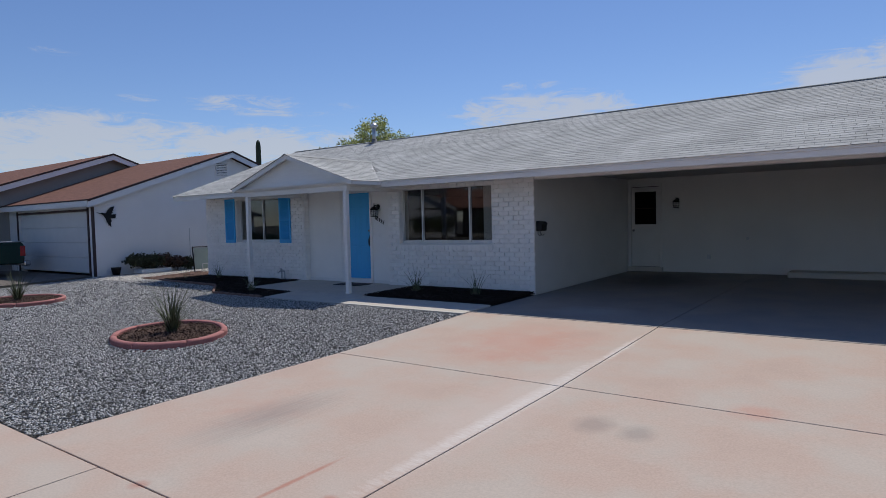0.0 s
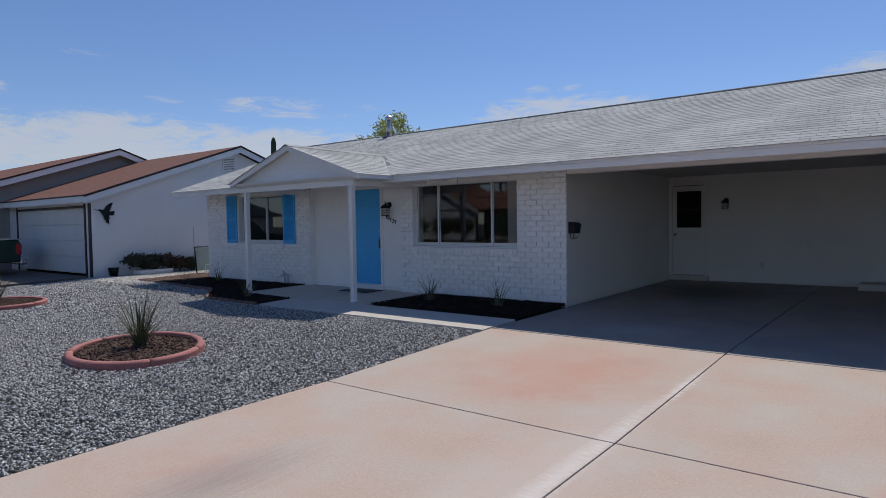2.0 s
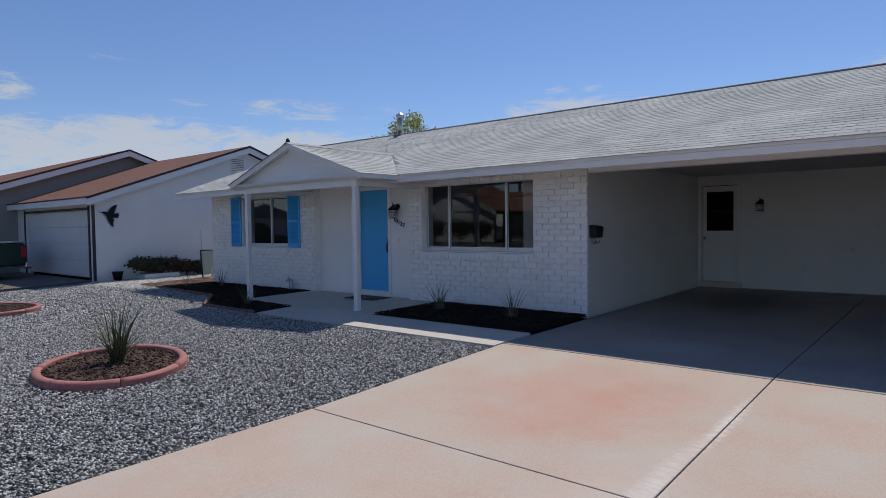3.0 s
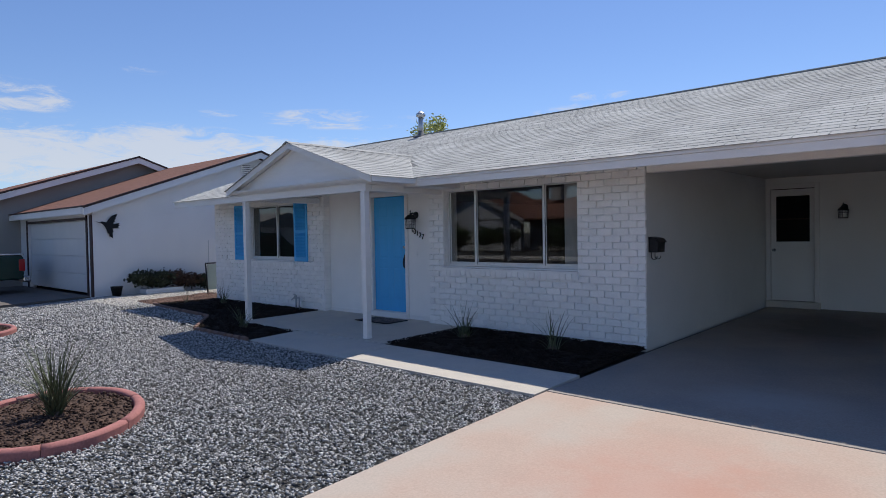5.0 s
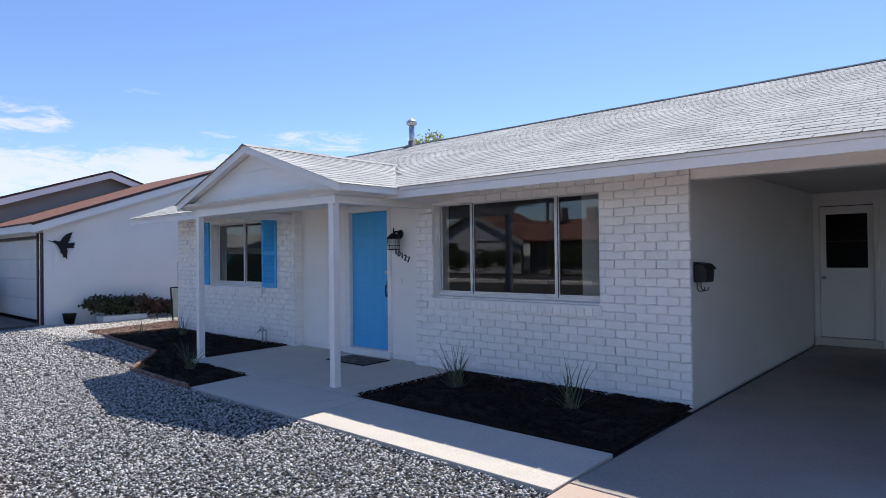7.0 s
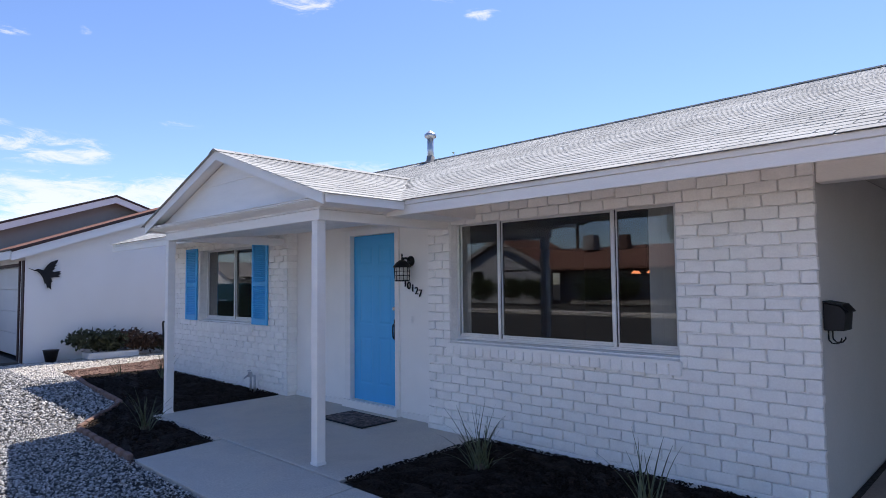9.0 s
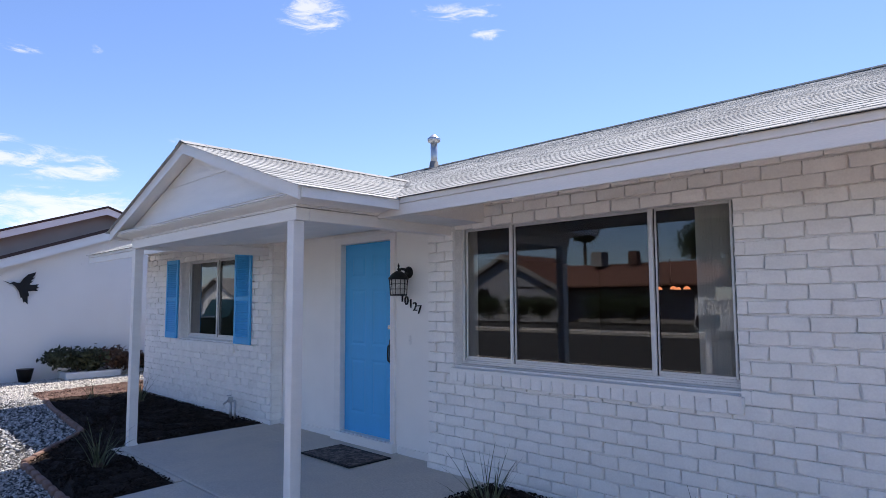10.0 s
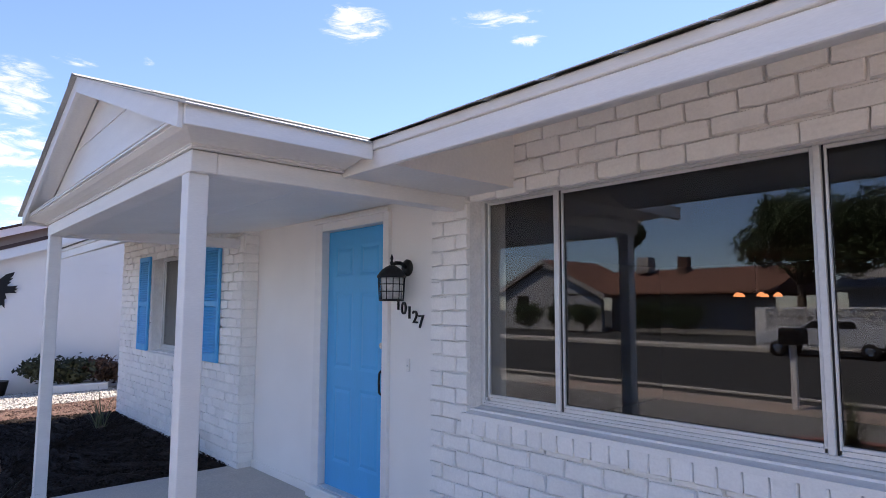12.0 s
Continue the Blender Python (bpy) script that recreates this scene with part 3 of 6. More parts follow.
def edging_ring(ring, count, label, seed):
    """An oval bed framed by curved red cement edging blocks."""
    t = thing("oval_planter", label, "planter", (ring[0], ring[1], gz(ring[1])))
    a = radians(ring[4])
    for i in range(count):
        bm = bmesh.new()
        steps = 9
        prof = [(-0.05, -0.05), (-0.05, 0.060), (-0.032, 0.078), (0.022, 0.078), (0.045, 0.052), (0.045, -0.05)]
        rows = []
        for k in range(steps + 1):
            th = 2 * math.pi * (i + 0.004 + 0.992 * k / steps) / count
            ux, uy = math.cos(th), math.sin(th)
            row = []
            for d, h in prof:
                px, py = (ring[2] + d) * ux, (ring[3] + d) * uy
                wx, wy = ring[0] + px * math.cos(a) - py * math.sin(a), ring[1] + px * math.sin(a) + py * math.cos(a)
                row.append(bm.verts.new((wx, wy, gz(wy) + h)))
            rows.append(row)
        for p, q in zip(rows, rows[1:]):
            for k in range(5):
                bm.faces.new((p[k], p[k + 1], q[k + 1], q[k])).smooth = k in (1, 2, 3)
        bm.faces.new(rows[0][::-1])
        bm.faces.new(rows[-1])
        part("edging_block", bm, REDCURB, t)
    pts = []
    for k in range(40):
        th = 2 * math.pi * k / 40
        px, py = (ring[2] - 0.06) * math.cos(th), (ring[3] - 0.06) * math.sin(th)
        pts.append((ring[0] + px * math.cos(a) - py * math.sin(a), ring[1] + px * math.sin(a) + py * math.cos(a)))
    tagged(patch("bark_bed", pts, BARK, 0.042, "brown bark chips inside the red edging", seed, 0.012), category="mulch")
    tagged(chips("bark_chips", lambda x, y: in_ring(x, y, ring, 0.92), (ring[0] - 1.2, ring[0] + 1.2, ring[1] - 1.2, ring[1] + 1.2), 5000, BARK, (0.008, 0.028), 0.046, "brown bark chips", seed + 40), category="mulch")


edging_ring(RING1, 7, "oval planting bed framed with red cement edging", 21)
edging_ring(RING2, 7, "oval planting bed framed with red cement edging", 22)


def strap_plant(at, count, length, seed, mat=LEAF, label="spiky strap-leaved desert plant in mulch", spread=0.9):
    """A fan of narrow arching leaves, each one a folded blade."""
    r = random.Random(seed)
    t = thing("strap_plant", label, "plant", at)
    bm = bmesh.new()
    for i in range(count):
        az, lean = r.uniform(0, 6.283), r.uniform(0.08, 1.0) * spread * 1.5
        ln, wd = length * r.uniform(0.6, 1.1), r.uniform(0.006, 0.011)
        side = Vector((-math.sin(az), math.cos(az), 0))
        prev, pos = None, Vector((at[0] + r.uniform(-0.05, 0.05), at[1] + r.uniform(-0.05, 0.05), at[2] - 0.02))
        for k in range(6):
            f = k / 5
            lean_k = lean * (0.55 + 0.8 * f)
            wk = wd * (1 - f * 0.92)
            row = [bm.verts.new(pos - side * wk), bm.verts.new(pos - Vector((math.cos(az), math.sin(az), 0)) * wk * 0.5), bm.verts.new(pos + side * wk)]
            if prev:
                bm.faces.new((prev[0], prev[1], row[1], row[0]))
                bm.faces.new((prev[1], prev[2], row[2], row[1]))
            prev = row
            pos = pos + Vector((math.cos(az) * math.sin(lean_k), math.sin(az) * math.sin(lean_k), math.cos(lean_k))) * ln / 5
    part("leaves", bm, mat, t)
    bm = bmesh.new()
    lathe(bm, ((0.06, -0.02), (0.05, 0.03), (0.02, 0.06)), at, 8)
    part("crown_base", bm, TWIG, t)
    return t


strap_plant((-8.2, 4.72, 0.06), 120, 0.85, 31, label="grassy strap-leaved plant in an oval bark bed")
strap_plant((-15.6, 5.25, 0.07), 80, 0.85, 32, label="grassy strap-leaved plant in an oval bark bed")
strap_plant((-7.35, 9.62, 0.19), 42, 0.56, 33)
strap_plant((-5.85, 9.55, 0.19), 22, 0.56, 34)
strap_plant((-14.7, 9.9, 0.18), 26, 0.55, 35)
strap_plant((-11.1, 8.3, 0.16), 30, 0.5, 36)
strap_plant((-15.7, 9.5, 0.17), 10, 0.45, 37)

# ---------- main house: walls ----------
TOP = 2.70
W1 = (-8.42, -5.97, 1.15, 2.395)      # picture window opening: x0, x1, z0, z1
W2 = (-14.48, -12.62, 1.17, 2.38)    # bedroom window opening


def pierced(x0, x1, y0, y1, z0, z1, holes):
    """A wall with rectangular openings through it."""
    rows, x = [], x0
    for a, b, c, d in sorted(holes):
        rows += [(x, a, y0, y1, z0, z1), (a, b, y0, y1, z0, c), (a, b, y0, y1, d, z1)]
        x = b
    rows.append((x, x1, y0, y1, z0, z1))
    return boxes(*[r for r in rows if r[1] - r[0] > 1e-4 and r[5] - r[4] > 1e-4])


MY = WALL_Y + 0.010
wall_front_right = structure("wall_front_right", pierced(-8.76, -5.01, MY, 10.72, 0.02, TOP, [W1]), MORTAR, "white painted brick front wall with picture window", "wall")
wall_front_left = structure("wall_front_left", pierced(-15.96, -11.62, MY, 10.72, 0.02, TOP, [W2]), MORTAR, "white painted brick front wall with shuttered window", "wall")
DX0, DX1, DZ0, DZ1 = -10.33, -9.47, 0.30, 2.36
wall_entry = structure("wall_entry", pierced(-11.62, -8.76, DOOR_Y, 10.72, 0.02, TOP, [(DX0 - 0.03, DX1 + 0.03, 0.25, DZ1 + 0.03)]), STUCCO, "smooth white entry wall beside the front door", "wall")
structure("baseboard", soft(boxes((-11.615, DX0 - 0.12, DOOR_Y - 0.02, DOOR_Y, 0.19, 0.27)), 0.004), TRIM, "white base board along the entry wall", "trim")
structure("baseboard", soft(boxes((DX1 + 0.12, -8.765, DOOR_Y - 0.02, DOOR_Y, 0.19, 0.27)), 0.004), TRIM, "white base board along the entry wall", "trim")
structure("footing", soft(boxes((-8.775, -4.995, WALL_Y - 0.012, WALL_Y + 0.012, 0.1, 0.25)), 0.008, 2), MORTAR, "white painted footing below the brick", "wall")
structure("footing", soft(boxes((-15.97, -11.61, WALL_Y - 0.012, WALL_Y + 0.012, 0.1, 0.25)), 0.008, 2), MORTAR, "white painted footing below the brick", "wall")
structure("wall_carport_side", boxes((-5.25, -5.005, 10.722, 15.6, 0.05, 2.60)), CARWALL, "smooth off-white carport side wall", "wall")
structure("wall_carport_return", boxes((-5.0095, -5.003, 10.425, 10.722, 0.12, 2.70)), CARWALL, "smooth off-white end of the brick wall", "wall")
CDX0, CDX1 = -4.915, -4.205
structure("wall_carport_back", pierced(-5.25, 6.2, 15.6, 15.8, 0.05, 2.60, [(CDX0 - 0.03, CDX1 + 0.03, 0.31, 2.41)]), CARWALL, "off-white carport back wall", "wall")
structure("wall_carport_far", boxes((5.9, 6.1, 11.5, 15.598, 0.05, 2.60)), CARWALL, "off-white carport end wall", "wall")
structure("wall_left", boxes((-15.96, -15.72, 10.722, 18.0, 0.02, TOP)), STUCCO, "plain white end wall", "wall")
prism_bm = prism(bmesh.new(), [(10.3, 2.70), (14.2, 4.02), (18.1, 2.70)], "x", -15.95, -15.75)
structure("wall_left_gable", prism_bm, STUCCO, "plain white gable end", "wall")
structure("wall_back", boxes((-15.96, -5.25, 18.0, 18.2, 0.02, TOP)), STUCCO, "plain white rear wall", "wall")
structure("wall_back_carport", boxes((-5.25, 6.2, 18.0, 18.2, 0.02, TOP)), STUCCO, "plain white rear wall", "wall")
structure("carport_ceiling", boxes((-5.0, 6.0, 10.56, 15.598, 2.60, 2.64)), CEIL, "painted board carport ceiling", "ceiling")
structure("carport_beam", soft(boxes((-4.995, 6.1, 10.42, 10.56, 2.40, 2.70)), 0.006), TRIM, "cream painted beam over the carport opening", "beam")
carport_post = thing("carport_post", "white square post holding the carport beam", "post", (4.6, 10.49, 0.18))
part("shaft", soft(boxes((4.54, 4.66, 10.43, 10.55, 0.18, 2.33)), 0.006), TRIM, carport_post)
part("base_plate", soft(boxes((4.50, 4.70, 10.39, 10.59, 0.17, 0.185)), 0.004), STEEL, carport_post)
step_bm = soft(boxes((-1.25, 4.5, 15.0, 15.598, 0.15, 0.34)), 0.03, 2)
structure("carport_ledge", step_bm, WALKC, "low concrete ledge along the carport wall", "ledge")

# rooms behind the windows, their dimness put into the surface colour
structure("room_shell", boxes((-11.4, -5.3, 17.8, 17.9, 0.2, 2.44), (-11.5, -11.4, 10.722, 17.9, 0.2, 2.44), (-5.3, -5.26, 10.722, 17.9, 0.2, 2.44)), ROOM, "dim living room walls in a darkened colour", "wall")
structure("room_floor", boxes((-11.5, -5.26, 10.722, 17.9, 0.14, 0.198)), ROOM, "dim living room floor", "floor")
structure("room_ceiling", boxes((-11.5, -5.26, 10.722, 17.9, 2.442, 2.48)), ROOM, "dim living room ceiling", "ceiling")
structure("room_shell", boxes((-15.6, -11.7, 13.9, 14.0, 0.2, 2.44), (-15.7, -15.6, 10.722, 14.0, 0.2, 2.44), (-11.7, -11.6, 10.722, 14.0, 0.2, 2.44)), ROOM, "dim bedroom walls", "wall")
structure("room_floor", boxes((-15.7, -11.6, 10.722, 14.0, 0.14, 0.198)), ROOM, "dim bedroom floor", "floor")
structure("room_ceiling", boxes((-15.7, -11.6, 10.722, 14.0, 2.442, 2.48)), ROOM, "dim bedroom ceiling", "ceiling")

# ---------- main roof ----------
roof_bm = prism(bmesh.new(), [(EAVE_Y, EAVE_Z - 0.02), (EAVE_Y, EAVE_Z), (RIDGE_Y, RIDGE_Z), (2 * RIDGE_Y - EAVE_Y, EAVE_Z), (2 * RIDGE_Y - EAVE_Y, EAVE_Z - 0.02), (RIDGE_Y, RIDGE_Z - 0.08)], "x", ROOF_L, ROOF_R)
roof = structure("roof", roof_bm, SHINGLE_BASE, "long low gable roof of pale grey shingles", "roof")
structure("fascia", soft(boxes((ROOF_L, ROOF_R, EAVE_Y - 0.03, EAVE_Y - 0.003, 2.39, 2.480)), 0.004), TRIM, "cream painted fascia board along the eave", "fascia")
structure("fascia_strip", soft(boxes((ROOF_L, ROOF_R, EAVE_Y - 0.045, EAVE_Y - 0.003, 2.481, EAVE_Z - 0.05 * PITCH - 0.004)), 0.004), TRIM, "cream painted upper fascia strip", "fascia")
structure("fascia", soft(boxes((ROOF_L, ROOF_R, 18.84, 18.87, 2.39, 2.525)), 0.004), TRIM, "cream painted rear fascia board", "fascia")
structure("soffit", prism(bmesh.new(), [(EAVE_Y - 0.003, 2.40), (EAVE_Y - 0.003, 2.42), (10.42, 2.725), (10.42, 2.705)], "x", ROOF_L, ROOF_R), SOFFIT, "cream painted sloping soffit under the eave", "soffit")
structure("soffit", boxes((ROOF_L, ROOF_R, 18.2, 18.84, 2.44, 2.46)), SOFFIT, "cream painted rear soffit", "soffit")
for a, b in ((EAVE_Y - 0.03, RIDGE_Y), (RIDGE_Y, 18.87)):
    za, zb = (2.53, RIDGE_Z) if a < RIDGE_Y else (RIDGE_Z, 2.53)
    structure("rake_board", prism(bmesh.new(), [(a, za - 0.14), (a, za - 0.005), (b, zb - 0.005), (b, zb - 0.14)], "x", ROOF_L - 0.03, ROOF_L - 0.003), TRIM, "white rake board at the gable end", "fascia")


def porch_z(x):
    return PEAK_Z - PPITCH * abs(x - PEAK_X)


def main_z(y):
    return EAVE_Z + PITCH * (y - EAVE_Y)


def tab_mesh(name, rows, parent, label):
    """Overlapping shingle tabs; each row: origin, along, up-slope, normal, width, length, thickness."""
    verts, faces = [], []
    for o, al, up, no, wd, ln, th in rows:
        k = len(verts)
        for s, t, h in ((0, 0, 0), (1, 0, 0), (1, 1, 0), (0, 1, 0), (0, 0, 1), (1, 0, 1), (1, 1, 0.1), (0, 1, 0.1)):
            verts.append(tuple(o + al * (wd * s) + up * (ln * t) + no * (0.002 + th * h)))
        faces += [tuple(k + i for i in q) for q in ((4, 5, 6, 7), (0, 1, 5, 4), (1, 2, 6, 5), (3, 0, 4, 7))]
    return raw(name, verts, faces, SHINGLE, parent, label, "stuff")


r = random.Random(9)
slope = math.hypot(RIDGE_Y - EAVE_Y, RIDGE_Z - EAVE_Z)
up = Vector((0, (RIDGE_Y - EAVE_Y) / slope, (RIDGE_Z - EAVE_Z) / slope))
nor = Vector((0, -up.z, up.y))
tabs = []
rows_n = int(slope / 0.138)
for i in range(rows_n + 1):
    d = -0.078 + i * 0.138 + (r.uniform(-0.010, 0.010) if i else 0.0)
    x = ROOF_L - 0.02 - (0.15 if i % 2 else 0.0) - r.uniform(0.0, 0.09)
    while x < ROOF_R:
        wd = 0.305
        y = EAVE_Y + up.y * d
        mid = x + wd / 2
        if not (y < 11.3 and abs(mid - PEAK_X) < PORCH_HALF and porch_z(mid) > main_z(y) + 0.03):
            o = Vector((max(x, ROOF_L - 0.03) + r.uniform(0, 0.004), EAVE_Y, EAVE_Z)) + up * (d + r.uniform(-0.007, 0.007))
            tabs.append((o, Vector((1, 0, 0)), up, nor, wd - 0.009, min(0.15, slope - d + 0.0), r.uniform(0.0030, 0.0050)))
        x += wd
tab_mesh("shingles", tabs, roof, "weathered pale grey asphalt shingles")
ridge_caps = []
x = ROOF_L
while x < ROOF_R:
    for sgn in (-1, 1):
        u2 = Vector((0, sgn * up.y, -up.z))
        n2 = Vector((0, sgn * up.z, up.y))
        ridge_caps.append((Vector((x, RIDGE_Y, RIDGE_Z + 0.010 + 0.004 * r.random())) + u2 * 0.14, Vector((1, 0, 0)), -u2, n2, 0.225, 0.142, 0.018))
    x += 0.23
tab_mesh("ridge_caps", ridge_caps, roof, "shingle caps along the ridge")

# ---------- porch ----------
back_y = EAVE_Y + (PEAK_Z - EAVE_Z) / PITCH
porch_bm = bmesh.new()
XL, XR = PEAK_X - PORCH_HALF, PEAK_X + PORCH_HALF
pv = [porch_bm.verts.new(p) for p in ((XL, PORCH_F, PORCH_EZ), (PEAK_X, PORCH_F, PEAK_Z), (XR, PORCH_F, PORCH_EZ), (XL, 9.62, PORCH_EZ), (PEAK_X, back_y + 0.1, PEAK_Z), (XR, 9.62, PORCH_EZ),
                                      (XL, PORCH_F, PORCH_EZ - 0.03), (PEAK_X, PORCH_F, PEAK_Z - 0.03), (XR, PORCH_F, PORCH_EZ - 0.03), (XL, 9.62, PORCH_EZ - 0.03), (PEAK_X, back_y + 0.1, PEAK_Z - 0.03), (XR, 9.62, PORCH_EZ - 0.03))]
for q in ((0, 1, 4, 3), (1, 2, 5, 4), (6, 9, 10, 7), (7, 10, 11, 8), (0, 6, 7, 1), (1, 7, 8, 2), (0, 3, 9, 6), (2, 8, 11, 5)):
    porch_bm.faces.new([pv[i] for i in q])
bmesh.ops.recalc_face_normals(porch_bm, faces=porch_bm.faces)
porch_roof = structure("porch_roof", porch_bm, TRIM, "small gabled porch roof of pale grey shingles", "roof")
tabs = []
pl = math.hypot(PORCH_HALF, PEAK_Z - PORCH_EZ)
for sgn in (-1, 1):
    upp = Vector((-sgn * PORCH_HALF / pl, 0, (PEAK_Z - PORCH_EZ) / pl))
    nop = Vector((sgn * (PEAK_Z - PORCH_EZ) / pl, 0, PORCH_HALF / pl))
    for i in range(int(pl / 0.138) + 1):
        d = -0.045 + i * 0.138
        y = PORCH_F - 0.05 - (0.15 if i % 2 else 0)
        zc = PORCH_EZ + upp.z * d
        while y < back_y + 0.2:
            if main_z(y + 0.12) < zc + 0.04:
                o = Vector((PEAK_X + sgn * PORCH_HALF, max(y, PORCH_F - 0.05), PORCH_EZ)) + upp * (d + r.uniform(-0.003, 0.003))
                tabs.append((o, Vector((0, 1, 0)), upp, nop, 0.297, min(0.15, pl - d + 0.01), r.uniform(0.0035, 0.0065)))
            y += 0.305
    y = PORCH_F - 0.05
    while y < back_y:
        tabs.append((Vector((PEAK_X, y, PEAK_Z + 0.008 + 0.004 * r.random())), Vector((0, 1, 0)), -upp, nop, 0.225, 0.12, 0.012))
        y += 0.23
tab_mesh("shingles", tabs, porch_roof, "weathered pale grey asphalt shingles")
structure("soffit_return", boxes((-8.439, -8.06, EAVE_Y, 10.41, 2.395, 2.415)), SOFFIT, "flat painted soffit beside the porch", "soffit")
structure("soffit_cheek", prism(bmesh.new(), [(EAVE_Y, 2.395), (10.41, 2.395), (10.41, 2.72), (EAVE_Y, 2.43)], "x", -8.059, -8.045), SOFFIT, "painted board closing the soffit", "soffit")


def rake(x0, z0, x1, z1, y0, y1, depth):
    return prism(bmesh.new(), [(x0, z0 - depth), (x0, z0), (x1, z1), (x1, z1 - depth)], "y", y0, y1)


porch_trim = thing("porch_gable", "white boarded porch gable with moulded cornice", "gable", (PEAK_X, 8.7, 2.36))
for sx in (XL, XR):
    part("rake_board", rake(sx, PORCH_EZ + 0.003, PEAK_X, PEAK_Z + 0.003, PORCH_F - 0.02, PORCH_F - 0.001, 0.10), TRIM, porch_trim)
    part("rake_soffit", rake(sx, PORCH_EZ - 0.035, PEAK_X, PEAK_Z - 0.035, PORCH_F + 0.002, 8.765, 0.02), SOFFIT, porch_trim)
gb = prism(bmesh.new(), [(XL + 0.10, 2.49), (XR - 0.10, 2.49), (PEAK_X, PEAK_Z - 0.06)], "y", 8.77, 8.80)
part("gable_board", gb, TRIM, porch_trim)
for z in (2.85,):
    hw = (PEAK_Z - 0.10 - z) / PPITCH
    part("board_joint", boxes((PEAK_X - hw, PEAK_X + hw, 8.762, 8.7695, z, z + 0.008)), TRIM, porch_trim)
# cornice: one crown moulding along the front and both sides
crown = ((0.0, 2.411), (0.10, 2.411), (0.10, 2.419), (0.15, 2.421), (0.15, 2.428), (0.24, 2.430), (0.45, 2.438), (0.70, 2.453), (0.88, 2.470), (0.88, 2.476), (1.0, 2.478), (1.0, 2.489), (0.0, 2.489))
CL, CR = -11.832, -8.438
cm = bmesh.new()
loops = []
for o, h in crown:
    fy, lx, rx = 8.772 - 0.125 * o, CL - (CL - XL - 0.004) * o, CR + (XR - CR - 0.004) * o
    loops.append([cm.verts.new(c_) for c_ in ((lx, 9.52, h), (lx, fy, h), (rx, fy, h), (rx, 9.52, h))])
for p_, q_ in zip(loops, loops[1:]):
    for k in range(3):
        cm.faces.new((p_[k], p_[k + 1], q_[k + 1], q_[k]))
bmesh.ops.recalc_face_normals(cm, faces=cm.faces)
part("cornice", cm, TRIM, porch_trim, "white crown moulding")
part("shelf", soft(boxes((XL + 0.03, XR - 0.03, PORCH_F + 0.003, 8.769, 2.492, 2.503)), 0.003), TRIM, porch_trim)
for sx, s in ((XL, 1), (XR, -1)):
    a, b = sorted((sx - s * 0.024, sx - s * 0.001))
    part("eave_board", soft(boxes((a, b, PORCH_F - 0.001, 9.513, PORCH_EZ - 0.085, PORCH_EZ + 0.004)), 0.003), TRIM, porch_trim)
    a, b = sorted((sx + s * 0.001, sx + s * 0.30))
    part("eave_soffit", boxes((a, b, 8.802, 9.52, 2.4905, 2.50)), SOFFIT, porch_trim)
part("beam", soft(boxes((-11.83, -8.44, 8.77, 8.885, 2.315, 2.41)), 0.004), TRIM, porch_trim)
part("beam", soft(boxes((-8.555, -8.44, 8.886, 10.42, 2.315, 2.41)), 0.004), TRIM, porch_trim)
part("beam", soft(boxes((-11.83, -11.715, 8.886, 10.42, 2.315, 2.41)), 0.004), TRIM, porch_trim)
structure("porch_ceiling", prism(bmesh.new(), [(8.80, 2.322), (10.57, 2.49), (10.57, 2.51), (8.80, 2.342)], "x", -11.826, -8.445), SOFFIT, "cream painted porch ceiling", "ceiling")


def porch_post(x):
    t = thing("porch_post", "slim square white porch post", "post", (x, 8.83, 0.18), "porch posts")
    part("shaft", soft(boxes((x - 0.045, x + 0.045, 8.774, 8.864, 0.20, 2.315)), 0.005, 2), TRIM, t)
    part("foot", soft(boxes((x - 0.051, x + 0.051, 8.768, 8.870, 0.178, 0.205)), 0.004), TRIM, t)
    return t


porch_post(-8.520)
porch_post(-11.785)

# vent pipe on the ridge
vent = thing("roof_vent", "galvanised roof vent pipe with a conical cap", "vent pipe", (-12.45, 14.05, 4.10))
part("pipe", tube(bmesh.new(), (-12.45, 14.05, 4.08), (-12.45, 14.05, 4.60), 0.062, 0.062, 16), STEEL, vent)
part("cap", lathe(bmesh.new(), ((0.06, 0), (0.115, 0.03), (0.12, 0.085), (0.10, 0.10), (0.03, 0.16)), (-12.45, 14.05, 4.57), 18), STEEL, vent)
part("flashing", lathe(bmesh.new(), ((0.20, 0.0), (0.19, 0.02), (0.09, 0.05), (0.075, 0.16)), (-12.45, 14.05, 4.07), 18), SHINGLE_BASE, vent, "dark flashing collar")

# ---------- doors ----------


def panel_bm(x0, x1, y, z0, z1, depth=0.004):
    """A raised door panel with sloping edges."""
    bm = bmesh.new()
    s = 0.025
    o = [bm.verts.new(p) for p in ((x0, y, z0), (x1, y, z0), (x1, y, z1), (x0, y, z1))]
    g = [bm.verts.new(p) for p in ((x0 + s, y + depth, z0 + s), (x1 - s, y + depth, z0 + s), (x1 - s, y + depth, z1 - s), (x0 + s, y + depth, z1 - s))]
    i = [bm.verts.new(p) for p in ((x0 + 2 * s, y - 0.001, z0 + 2 * s), (x1 - 2 * s, y - 0.001, z0 + 2 * s), (x1 - 2 * s, y - 0.001, z1 - 2 * s), (x0 + 2 * s, y - 0.001, z1 - 2 * s))]
    for p, q in ((o, g), (g, i)):
        for k in range(4):
            bm.faces.new((p[k], p[(k + 1) % 4], q[(k + 1) % 4], q[k]))
    bm.faces.new(i)
    return bm


